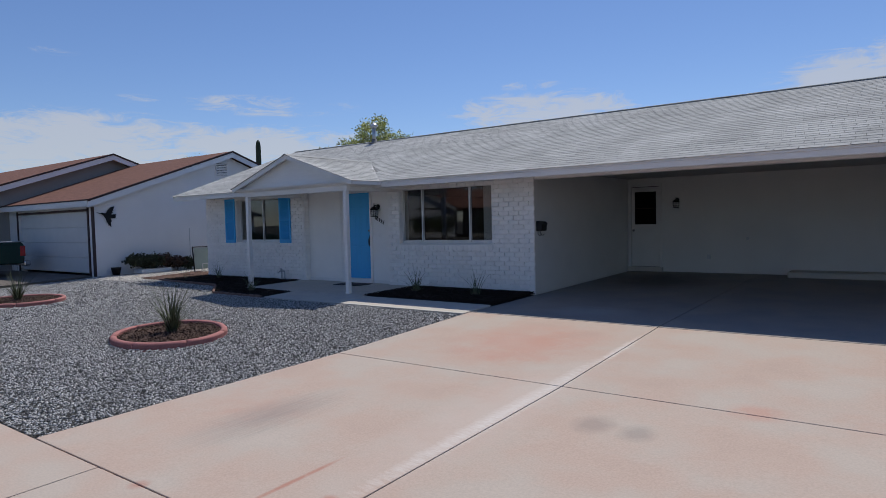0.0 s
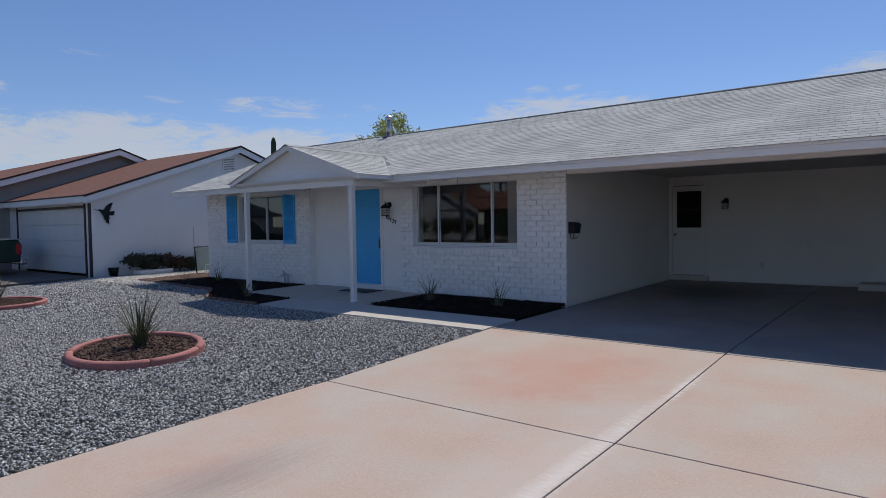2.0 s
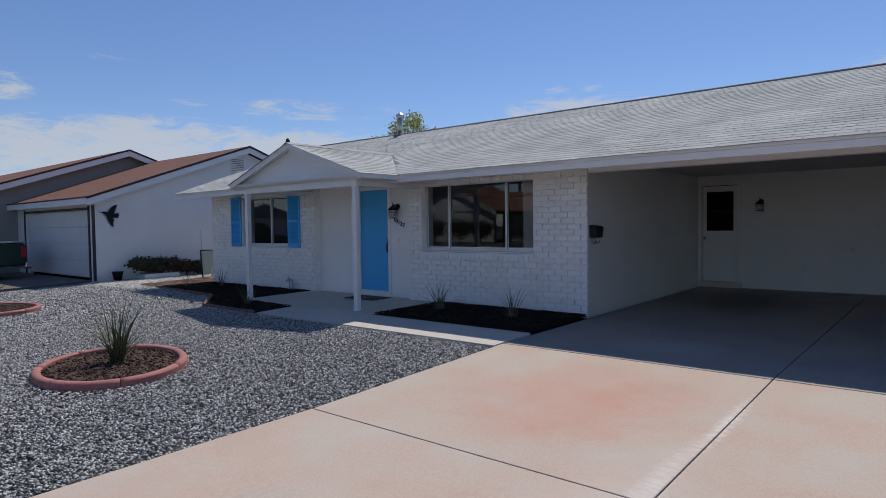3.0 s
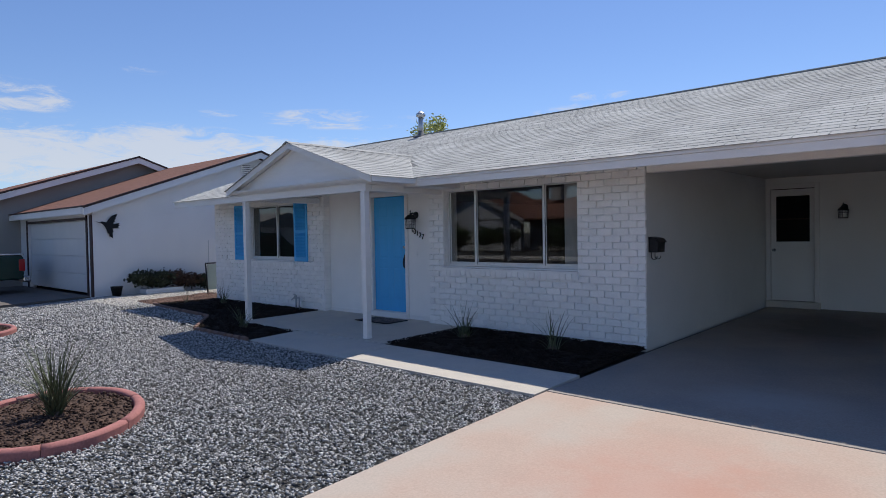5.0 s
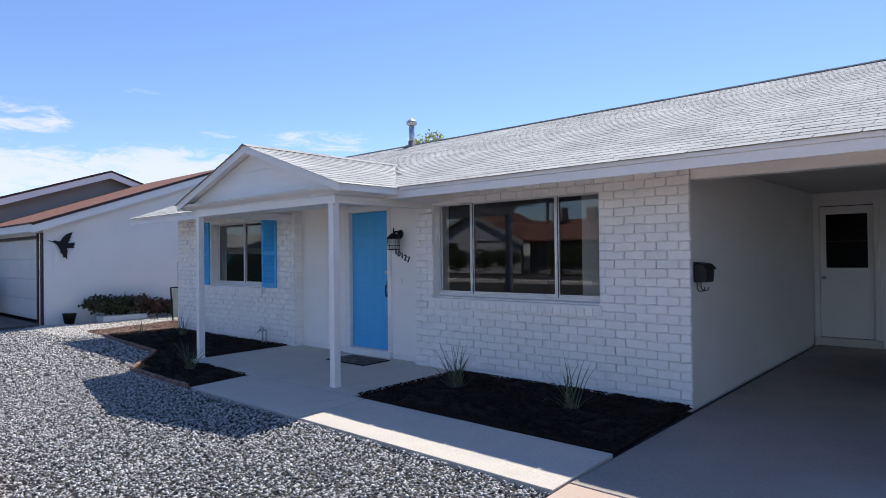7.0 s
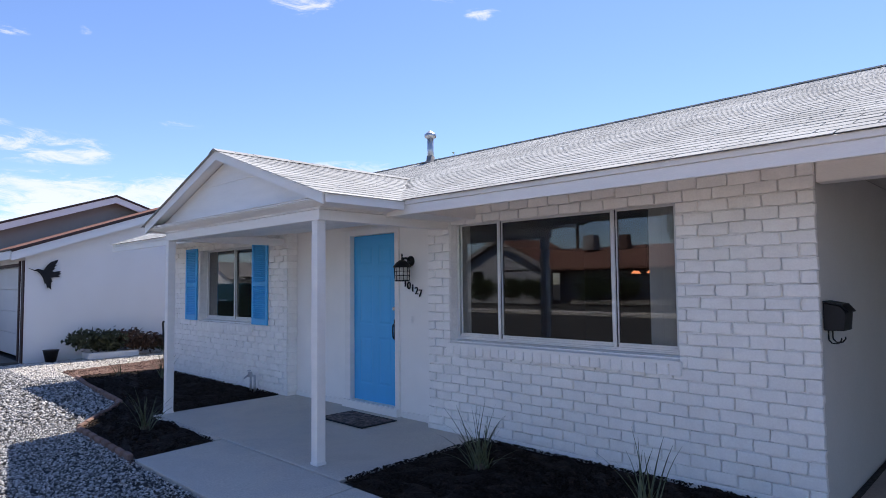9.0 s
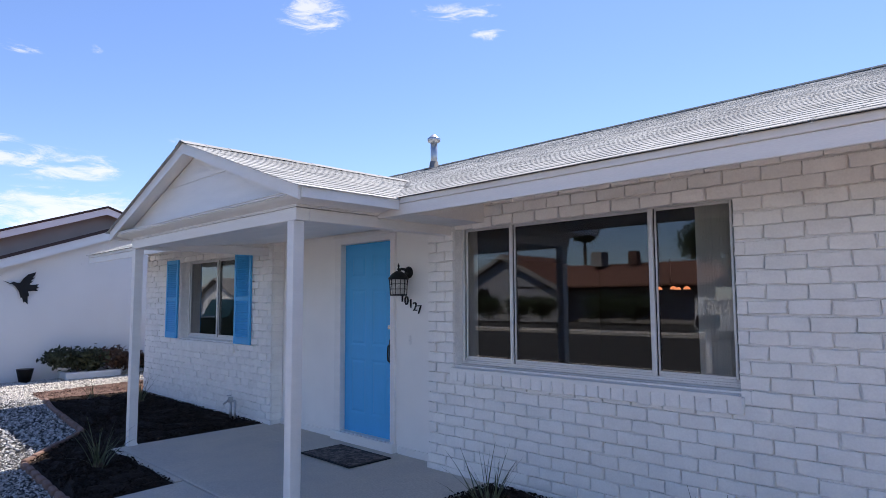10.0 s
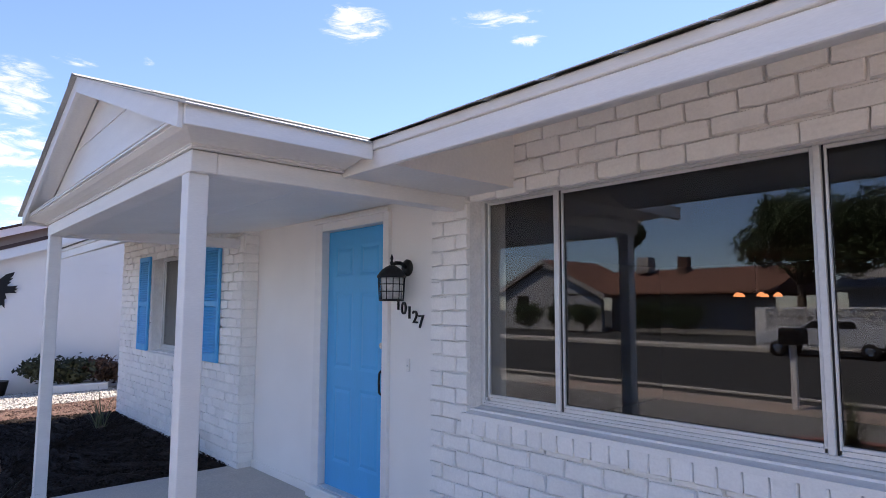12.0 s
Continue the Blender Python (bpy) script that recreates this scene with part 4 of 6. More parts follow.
door = thing("door_1", "closed six-panel front door painted sky blue", "door", (-9.9, 10.6, 0.25))
door["kind"] = "structure"
DW = DX1 - DX0
cols = [(DX0 + 0.11, DX0 + DW / 2 - 0.05), (DX0 + DW / 2 + 0.05, DX1 - 0.11)]
rws = [(DZ0 + 0.20, DZ0 + 0.80), (DZ0 + 0.94, DZ0 + 1.56), (DZ0 + 1.68, DZ1 - 0.13)]
DF = DOOR_Y + 0.035
leaf_rows = [(DX0 + 0.003, cols[0][0], DF, DF + 0.04, DZ0, DZ1), (cols[0][1], cols[1][0], DF, DF + 0.04, DZ0, DZ1), (cols[1][1], DX1 - 0.003, DF, DF + 0.04, DZ0, DZ1)]
for c in cols:
    prev = DZ0
    for a, b in rws:
        leaf_rows.append((c[0], c[1], DF, DF + 0.04, prev, a))
        prev = b
    leaf_rows.append((c[0], c[1], DF, DF + 0.04, prev, DZ1))
leaf = part("leaf", boxes(*leaf_rows), BLUE, door, "sky blue door leaf")
for c in cols:
    for a, b in rws:
        part("panel", panel_bm(c[0], c[1], DF, a, b), BLUE, leaf)
for a, b, c, d in ((DX0 - 0.12, DX0 - 0.005, 0.25, DZ1 + 0.09), (DX1 + 0.005, DX1 + 0.075, 0.25, DZ1 + 0.09)):
    part("casing", soft(boxes((a, b, DOOR_Y - 0.03, DOOR_Y + 0.07, c, d)), 0.006, 2), TRIM, door, "white casing")
part("casing", soft(boxes((DX0 - 0.004, DX1 + 0.004, DOOR_Y - 0.03, DOOR_Y + 0.07, DZ1 + 0.005, DZ1 + 0.09)), 0.006, 2), TRIM, door, "white head casing")
part("head_mould", soft(boxes((DX0 - 0.13, DX1 + 0.085, DOOR_Y - 0.05, DOOR_Y - 0.031, DZ1 + 0.07, DZ1 + 0.10)), 0.006, 2), TRIM, door)
part("threshold", soft(boxes((DX0 - 0.13, DX1 + 0.08, DOOR_Y - 0.07, DOOR_Y + 0.08, 0.19, 0.29)), 0.008, 2), TRIM, door, "white painted sill step")
part("sill_strip", soft(boxes((DX0, DX1, DOOR_Y - 0.035, DOOR_Y + 0.05, 0.291, 0.30)), 0.002), ALU, door, "aluminium threshold strip")
hb = soft(boxes((DX1 - 0.078, DX1 - 0.052, DF - 0.006, DF, 1.08, 1.32)), 0.004)
handle = part("door_handle", hb, BLACK, door, "dark long handle set")
part("grip", pipe(bmesh.new(), [(DX1 - 0.065, DF - 0.006, 1.09), (DX1 - 0.065, DF - 0.030, 1.11), (DX1 - 0.065, DF - 0.034, 1.18), (DX1 - 0.065, DF - 0.030, 1.25), (DX1 - 0.065, DF - 0.006, 1.27)], 0.009), BLACK, handle)
part("deadbolt", tube(bmesh.new(), (DX1 - 0.065, DF, 1.45), (DX1 - 0.065, DF - 0.02, 1.45), 0.024, 0.022, 14), CHROME, handle, "chrome deadbolt")
bell = thing("doorbell", "small white doorbell button on the entry wall", "doorbell", (-9.18, 10.545, 1.33))
part("plate", soft(boxes((-9.20, -9.165, DOOR_Y - 0.010, DOOR_Y, 1.29, 1.38)), 0.003), TRIM, bell)
part("button", tube(bmesh.new(), (-9.182, DOOR_Y - 0.010, 1.33), (-9.182, DOOR_Y - 0.015, 1.33), 0.008, 0.007, 10), ALU, bell)

cdoor = thing("door_2", "closed off-white carport door with dark upper window", "door", (-4.47, 15.6, 0.24))
cdoor["kind"] = "structure"
CF = 15.63
part("leaf", boxes((CDX0, CDX0 + 0.08, CF, CF + 0.04, 0.34, 2.38), (CDX1 - 0.08, CDX1, CF, CF + 0.04, 0.34, 2.38), (CDX0 + 0.08, CDX1 - 0.08, CF, CF + 0.04, 0.34, 1.425), (CDX0 + 0.08, CDX1 - 0.08, CF, CF + 0.04, 2.26, 2.38)), CARWALL, cdoor, "off-white leaf")
dl = part("door_window", boxes((CDX0 + 0.08, CDX1 - 0.08, CF + 0.02, CF + 0.026, 1.425, 2.26)), DARKPANE, cdoor, "dark screened glass")
part("glazing_bar", soft(boxes((CDX0 + 0.08, CDX1 - 0.08, CF + 0.008, CF + 0.018, 1.83, 1.845)), 0.002), BROWN, dl)
for a, b, c, d in ((CDX0 - 0.075, CDX0 - 0.006, 0.23, 2.48), (CDX1 + 0.006, CDX1 + 0.08, 0.23, 2.48)):
    part("casing", soft(boxes((a, b, 15.575, 15.66, c, d)), 0.005), CARWALL, cdoor)
part("casing", soft(boxes((CDX0 - 0.005, CDX1 + 0.005, 15.575, 15.66, 2.395, 2.48)), 0.005), CARWALL, cdoor)
part("threshold", soft(boxes((CDX0 - 0.07, CDX1 + 0.1, 15.50, 15.62, 0.20, 0.335)), 0.005), WALKC, cdoor)
part("door_knob", lathe(bmesh.new(), ((0.03, 0), (0.012, 0.005), (0.012, 0.03), (0.026, 0.045), (0.026, 0.06), (0.012, 0.07)), (0, 0, 0), 14), CHROME, cdoor, "chrome knob").matrix_basis = pose(CDX0 + 0.05, CF, 1.27, 90, 0, 0)
# backing behind the carport door glass, in the same darkened room colour
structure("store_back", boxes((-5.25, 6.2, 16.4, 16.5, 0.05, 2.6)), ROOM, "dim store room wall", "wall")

# ---------- windows ----------


def sliding_window(name, opening, bars, label, y):
    """An aluminium sliding window in its opening: outer frame, mullions, panes."""
    x0, x1, z0, z1 = opening
    t = thing(name, label, "window", ((x0 + x1) / 2, y, z0))
    t["kind"] = "structure"
    e = 0.032
    z0 += 0.008
    fr = boxes((x0 + 0.002, x0 + e, y, y + 0.07, z0 + 0.002, z1 - 0.002), (x1 - e, x1 - 0.002, y, y + 0.07, z0 + 0.002, z1 - 0.002), (x0 + e, x1 - e, y, y + 0.07, z0 + 0.002, z0 + e), (x0 + e, x1 - e, y, y + 0.07, z1 - e, z1 - 0.002))
    part("window_frame", soft(fr, 0.003), ALU, t, "ribbed aluminium frame")
    track = boxes((x0 + e, x1 - e, y - 0.012, y - 0.001, z0 + 0.004, z0 + 0.018), (x0 + e, x1 - e, y + 0.012, y + 0.02, z0 + e, z0 + e + 0.018), (x0 + e, x1 - e, y - 0.012, y - 0.001, z1 - 0.02, z1 - 0.006))
    part("track", track, ALU, t)
    edges = [x0 + e] + list(bars) + [x1 - e]
    for b in bars:
        m = part("mullion", soft(boxes((b - 0.014, b + 0.014, y - 0.006, y + 0.055, z0 + e, z1 - e)), 0.003), ALU, t)
        part("seal", boxes((b + 0.0145, b + 0.022, y + 0.01, y + 0.03, z0 + e, z1 - e)), BLACK, m)
    for a, b in zip(edges, edges[1:]):
        p = part("pane", boxes((a + 0.006, b - 0.006, y + 0.03, y + 0.034, z0 + e, z1 - e)), PANE, t, "dark reflecting glass")
        p.visible_shadow = False
        s_ = 0.016
        part("sash", soft(boxes((a + 0.0145, a + 0.0145 + s_, y + 0.012, y + 0.028, z0 + e, z1 - e), (b - 0.0145 - s_, b - 0.0145, y + 0.012, y + 0.028, z0 + e, z1 - e), (a + 0.031, b - 0.031, y + 0.012, y + 0.028, z0 + e + 0.019, z0 + e + 0.019 + s_), (a + 0.031, b - 0.031, y + 0.012, y + 0.028, z1 - e - s_, z1 - e)), 0.002), ALU, t)
    return t


sliding_window("window_1", W1, (-7.84, -6.57), "wide three-pane aluminium picture window with reflections", 10.50)
sliding_window("window_2", W2, (-13.45,), "two-pane aluminium sliding window between blue shutters", 10.52)
# reveals painted like the trim
for o, n in ((W1, 1), (W2, 2)):
    structure("sill_%d" % n, prism(bmesh.new(), [(10.355, o[2] - 0.05), (10.355, o[2] - 0.022), (10.50, o[2] + 0.008), (10.57, o[2] + 0.008), (10.57, o[2] - 0.05)], "x", o[0] + 0.001, o[1] - 0.001), STUCCO, "grey-white cement window sill", "sill")


def blind(x0, x1, count, label):
    t = thing("vertical_blind", label, "blind", ((x0 + x1) / 2, 10.66, 1.1))
    part("head_rail", soft(boxes((x0 - 0.02, x1 + 0.02, 10.64, 10.69, 2.36, 2.40)), 0.004), TRIM, t)
    for i in range(count):
        x = x0 + (x1 - x0) * (i + 0.5) / count
        b = bmesh.new()
        box(b, -0.030, 0.030, -0.001, 0.001, 1.0, 2.36)
        bmesh.ops.rotate(b, verts=b.verts, cent=(0, 0, 0), matrix=Matrix.Rotation(radians(46 + (i * 37) % 17), 3, "Z"))
        bmesh.ops.translate(b, verts=b.verts, vec=(x, 10.66, 0))
        part("slat", b, CURTAIN, t)
    return t


blind(-6.30, -6.04, 13, "pale vertical blind slats drawn to one side")

# chandelier in the living room
ch = thing("chandelier", "lit chandelier with amber glass shades", "chandelier", (-9.3, 16.6, 2.44))
part("stem", tube(bmesh.new(), (-9.3, 16.6, 2.44), (-9.3, 16.6, 1.98), 0.012, 0.012, 8), BLACK, ch)
AMBER = glow_material("amber_shade", (1.0, 0.33, 0.14), 1.0)
for k in range(5):
    a = 6.283 * k / 5 + 0.3
    px, py = -9.3 + 0.26 * math.cos(a), 16.6 + 0.26 * math.sin(a)
    arm = part("arm", pipe(bmesh.new(), [(-9.3, 16.6, 2.0), ((-9.3 * 2 + px) / 3, (16.6 * 2 + py) / 3, 1.94), (px, py, 1.98)], 0.008, 6), BLACK, ch)
    part("shade", lathe(bmesh.new(), ((0.06, 0.0), (0.052, 0.02), (0.028, 0.045), (0.012, 0.055)), (px, py, 1.90), 12), AMBER, arm, "glowing amber glass shade")


def shutter(x0, x1):
    t = thing("shutter", "sky blue louvred window shutter on the brick", "shutter", ((x0 + x1) / 2, 10.37, 1.17), "blue shutters")
    z0, z1, y0, y1 = 1.16, 2.40, 10.352, 10.382
    part("stile", soft(boxes((x0, x0 + 0.05, y0, y1, z0, z1)), 0.004), BLUE, t)
    part("stile", soft(boxes((x1 - 0.05, x1, y0, y1, z0, z1)), 0.004), BLUE, t)
    for a, b in ((z0, z0 + 0.09), (1.74, 1.80), (z1 - 0.06, z1)):
        part("rail", soft(boxes((x0 + 0.0502, x1 - 0.0502, y0, y1, a, b)), 0.004), BLUE, t)
    part("backing", boxes((x0 + 0.05, x1 - 0.05, y1 + 0.001, y1 + 0.008, z0 + 0.01, z1 - 0.01)), BLUE, t)
    sl = boxes((-0.5, 0.5, -0.004, 0.004, -0.018, 0.018))
    bmesh.ops.rotate(sl, verts=sl.verts, cent=(0, 0, 0), matrix=Matrix.Rotation(radians(-38), 3, "X"))
    bmesh.ops.scale(sl, vec=(x1 - x0 - 0.1, 1, 1), verts=sl.verts)
    me = mesh_of("slat", sl, BLUE)
    for a, b in ((z0 + 0.09, 1.74), (1.80, z1 - 0.06)):
        z = a + 0.018
        while z < b - 0.012:
            s = under(new("slat", me), t)
            s.location = ((x0 + x1) / 2, 10.366, z)
            z += 0.030
    return t


shutter(-12.58, -12.13)
shutter(-14.97, -14.52)

# ---------- fixtures on the house ----------


def wall_lantern(at, label, big=1.0):
    """A black coach lantern on a wall bracket; at is the wall point behind its top bracket, facing -y."""
    x, y, z = at
    t = thing("wall_lantern", label, "wall lamp", at)
    b = big
    part("backplate", lathe(bmesh.new(), ((0.060 * b, 0.0), (0.060 * b, 0.010), (0.048 * b, 0.020), (0.030 * b, 0.026)), (0, 0, 0), 20), BLACK, t).matrix_basis = pose(x, y, z - 0.075 * b, 90, 0, 0)
    part("arm", pipe(bmesh.new(), [(x, y - 0.02, z - 0.075 * b), (x, y - 0.06 * b, z - 0.045 * b), (x, y - 0.11 * b, z - 0.045 * b), (x, y - 0.14 * b, z - 0.070 * b)], 0.013 * b, 8), BLACK, t)
    c = (x, y - 0.14 * b, z)
    part("roof", lathe(bmesh.new(), ((0.100 * b, -0.150 * b), (0.102 * b, -0.138 * b), (0.088 * b, -0.118 * b), (0.066 * b, -0.092 * b), (0.036 * b, -0.072 * b), (0.018 * b, -0.064 * b)), c, 20), BLACK, t)
    part("finial", lathe(bmesh.new(), ((0.008 * b, -0.064 * b), (0.014 * b, -0.045 * b), (0.006 * b, -0.030 * b), (0.012 * b, -0.015 * b), (0.003 * b, 0.012 * b)), c, 10), BLACK, t)
    cage = bmesh.new()
    zt, zb = z - 0.145 * b, z - 0.30 * b
    for k in range(12):
        a = 6.283 * k / 12
        tube(cage, (c[0] + 0.092 * b * math.cos(a), c[1] + 0.092 * b * math.sin(a), zt), (c[0] + 0.084 * b * math.cos(a), c[1] + 0.084 * b * math.sin(a), zb), 0.0035 * b, 0.0035 * b, 5)
    for f, rr in ((0.0, 0.084), (0.36, 0.087), (0.68, 0.0895)):
        zz = zb + (zt - zb) * f
        for k in range(20):
            a0, a1 = 6.283 * k / 20, 6.283 * (k + 1) / 20
            tube(cage, (c[0] + rr * b * math.cos(a0), c[1] + rr * b * math.sin(a0), zz), (c[0] + rr * b * math.cos(a1), c[1] + rr * b * math.sin(a1), zz), 0.0035 * b, 0.0035 * b, 5)
    part("cage", cage, BLACK, t)
    part("glass", lathe(bmesh.new(), ((0.066 * b, -0.295 * b), (0.078 * b, -0.147 * b)), c, 20), FROST, t, "seeded clear glass")
    part("base_ring", lathe(bmesh.new(), ((0.086 * b, -0.31 * b), (0.086 * b, -0.298 * b)), c, 20), BLACK, t)
    return t


FROST = material("seeded_glass", (0.62, 0.62, 0.60), 0.25, var=0.15, scale=30, bump=0.2, spec=0.6)
wall_lantern((-9.20, DOOR_Y, 2.085), "black caged coach lantern beside the front door", 1.0)
wall_lantern((-3.745, 15.6, 2.09), "black coach lantern on the carport wall", 0.85)

numbers = thing("house_number", "black metal house number reading 10127", "house number", (-9.16, DOOR_Y, 1.72))
for i, ch_ in enumerate("10127"):
    cu = bpy.data.curves.new("digit", "FONT")
    cu.body, cu.size, cu.extrude, cu.align_x = ch_, 0.125, 0.006, "CENTER"
    tmp = new("digit_curve", cu)
    me = bpy.data.meshes.new_from_object(tmp.evaluated_get(bpy.context.evaluated_depsgraph_get()))
    bpy.data.objects.remove(tmp)
    me.materials.clear()
    me.materials.append(BLACK)
    me.transform(pose(-9.295 + i * 0.064, DOOR_Y - 0.008, 1.715 - i * 0.030, 90, 0, 0))
    under(new("digit", me), numbers)

mail = thing("mailbox", "black metal wall mailbox with newspaper hooks", "mailbox", (-4.99, 10.55, 1.40))
mx = -4.996
part("box", soft(prism(bmesh.new(), [(mx, 1.40), (mx + 0.12, 1.40), (mx + 0.13, 1.52), (mx + 0.10, 1.565), (mx, 1.585)], "y", 10.47, 10.68), 0.004), BLACK, mail)
part("lid", soft(prism(bmesh.new(), [(mx, 1.588), (mx + 0.105, 1.569), (mx + 0.145, 1.522), (mx + 0.148, 1.528), (mx + 0.108, 1.578), (mx, 1.598)], "y", 10.46, 10.69), 0.002), BLACK, mail)
for yy in (10.52, 10.63):
    part("hook", pipe(bmesh.new(), [(mx + 0.015, yy, 1.40), (mx + 0.015, yy, 1.335), (mx + 0.035, yy, 1.312), (mx + 0.07, yy, 1.312), (mx + 0.09, yy, 1.335), (mx + 0.09, yy, 1.352)], 0.005, 6), BLACK, mail)

mat_t = thing("doormat", "dark patterned doormat on the porch slab", "doormat", (-9.67, 10.11, 0.19))
part("mat", soft(boxes((-10.05, -9.28, 9.89, 10.33, 0.198, 0.212)), 0.004), MATS, mat_t)
part("border", boxes((-10.08, -9.25, 9.86, 9.888, 0.198, 0.208), (-10.08, -9.25, 10.332, 10.36, 0.198, 0.208), (-10.08, -10.052, 9.888, 10.332, 0.198, 0.208), (-9.278, -9.25, 9.888, 10.332, 0.198, 0.208)), TYRE, mat_t, "dark rubber border")

tap = thing("garden_tap", "grey pipe standpipe with a garden tap", "tap", (-12.45, 10.28, 0.18))
part("riser", pipe(bmesh.new(), [(-12.45, 10.28, 0.15), (-12.45, 10.28, 0.42), (-12.33, 10.28, 0.42), (-12.33, 10.28, 0.15)], 0.016, 10), STEEL, tap)
part("valve", soft(boxes((-12.47, -12.43, 10.24, 10.30, 0.40, 0.47)), 0.008), STEEL, tap)
part("spout", tube(bmesh.new(), (-12.45, 10.25, 0.43), (-12.47, 10.18, 0.38), 0.014, 0.012, 10), STEEL, tap)
part("wheel", tube(bmesh.new(), (-12.45, 10.25, 0.485), (-12.45, 10.25, 0.495), 0.03, 0.03, 12), STEEL, tap)

outlet = thing("outlet_box", "small grey outlet box on the carport wall", "outlet", (-3.0, 15.6, 0.6))
part("cover", soft(boxes((-3.05, -2.97, 15.575, 15.6, 0.56, 0.67)), 0.004), STEEL, outlet)
bib = thing("wall_hook", "small metal hook on the carport wall", "hook", (-2.15, 15.6, 1.05))
part("plate", soft(boxes((-2.18, -2.12, 15.588, 15.6, 1.02, 1.08)), 0.003), STEEL, bib)
part("arm", pipe(bmesh.new(), [(-2.15, 15.59, 1.05), (-2.15, 15.52, 1.06), (-2.10, 15.50, 1.08)], 0.008, 6), STEEL, bib)

# brown edging stones along the mulch bed
EDGE = material("brown_edging_stone", (0.20, 0.125, 0.10), 0.9, var=0.2, scale=8, bump=0.4, objrand=0.1)
edge_t = thing("bed_edging", "row of brown scalloped edging stones round the mulch bed", "edging", (-13.0, 8.6, 0.15))
line = [(-16.2, 8.98), (-15.0, 8.83), (-13.02, 8.67), (-11.88, 7.85), (-10.1, 7.82)]
q = random.Random(13)
for (ax, ay), (bx, by) in zip(line, line[1:]):
    n = int(math.dist((ax, ay), (bx, by)) / 0.2)
    for k in range(n):
        f = (k + 0.5) / n
        cx, cy = ax + (bx - ax) * f, ay + (by - ay) * f
        bm = boxes((-0.095, 0.095, -0.03, 0.03, -0.05, 0.045))
        soft(bm, 0.02, 2)
        bmesh.ops.rotate(bm, verts=bm.verts, cent=(0, 0, 0), matrix=Matrix.Rotation(math.atan2(by - ay, bx - ax) + q.uniform(-0.08, 0.08), 3, "Z"))
        bmesh.ops.translate(bm, verts=bm.verts, vec=(cx, cy, gz(cy) + q.uniform(-0.01, 0.01)))
        part("edging_stone", bm, EDGE, edge_t)

# ---------- neighbour's house ----------
NX, NF, NRY, NRZ, NEZ = -19.6, 8.85, 13.75, 4.42, 2.56


def gable_house(name, label, at):
    return thing(name, label, "house", at)


nb = gable_house("neighbour_house", "white ranch house with red-brown shingle roof", (-23, 13, 0.2))
part("side_wall", prism(bmesh.new(), [(NF, 0.1), (18.6, 0.1), (18.6, 2.45), (NRY, NRZ - 0.2), (NF, 2.45)], "x", NX - 0.2, NX), NWALL, nb)
part("lap_board", boxes((NX + 0.001, NX + 0.014, 10.6, 18.4, 2.40, 2.43)), NWALL, nb)
part("lap_board", boxes((NX + 0.001, NX + 0.012, 10.3, 18.4, 2.56, 2.585)), NWALL, nb)
part("wall_seam", boxes((NX + 0.001, NX + 0.008, 12.05, 12.07, 0.2, 1.6)), STEEL, nb)
GX0, GX1 = -25.5, -20.05
part("front_wall", pierced(-26.6, NX - 0.2, NF, NF + 0.2, 0.1, 2.45, [(GX0, GX1, 0.12, 2.22)]), NWALL, nb)
gd = part("garage_door", boxes((GX0, GX1, NF + 0.10, NF + 0.14, 0.22, 2.22)), GARDOOR, nb, "white sectional garage door")
for k in range(4):
    part("door_section", soft(boxes((GX0 + 0.02, GX1 - 0.02, NF + 0.07, NF + 0.099, 0.24 + k * 0.495, 0.24 + k * 0.495 + 0.48)), 0.008, 2), GARDOOR, gd)
for a, b in ((GX0 - 0.1, GX0), (GX1, GX1 + 0.1), (NX - 0.16, NX + 0.012)):
    part("corner_trim", soft(boxes((a, b, NF - 0.03, NF - 0.002, 0.15, 2.34)), 0.004), BROWN, nb, "dark brown trim board")
part("head_trim", soft(boxes((GX0 - 0.1, GX1 + 0.1, NF - 0.03, NF - 0.002, 2.22, 2.29)), 0.004), BROWN, nb, "dark brown trim board")
slope_n = (NRZ - NEZ) / (NRY - 8.55)
for ya, za, yb, zb in ((8.55, NEZ, NRY, NRZ), (NRY, NRZ, 18.95, NEZ)):
    part("roof", prism(bmesh.new(), [(ya, za - 0.05), (ya, za), (yb, zb), (yb, zb - 0.05)], "x", -27.5, NX + 0.30), REDROOF, nb, "red-brown shingle roof plane")
    part("drip_edge", prism(bmesh.new(), [(ya, za - 0.055), (ya, za + 0.012), (yb, zb + 0.012), (yb, zb - 0.055)], "x", NX + 0.301, NX + 0.335), BROWN, nb, "dark brown drip edge")
    part("rake_board", prism(bmesh.new(), [(ya, za - 0.24), (ya, za - 0.057), (yb, zb - 0.057), (yb, zb - 0.24)], "x", NX + 0.27, NX + 0.315), NWALL, nb)
    part("rake_soffit", prism(bmesh.new(), [(ya, za - 0.12), (ya, za - 0.10), (yb, zb - 0.10), (yb, zb - 0.12)], "x", NX + 0.002, NX + 0.268), NWALL, nb)
part("eave_board", boxes((-27.5, NX + 0.27, 8.53, 8.549, NEZ - 0.21, NEZ - 0.03)), NWALL, nb)
part("eave_drip", boxes((-27.5, NX + 0.30, 8.515, 8.549, NEZ - 0.028, NEZ + 0.012)), BROWN, nb, "dark brown drip edge")
part("eave_soffit", boxes((-27.5, NX + 0.0, 8.55, NF, NEZ - 0.14, NEZ - 0.12)), NWALL, nb)
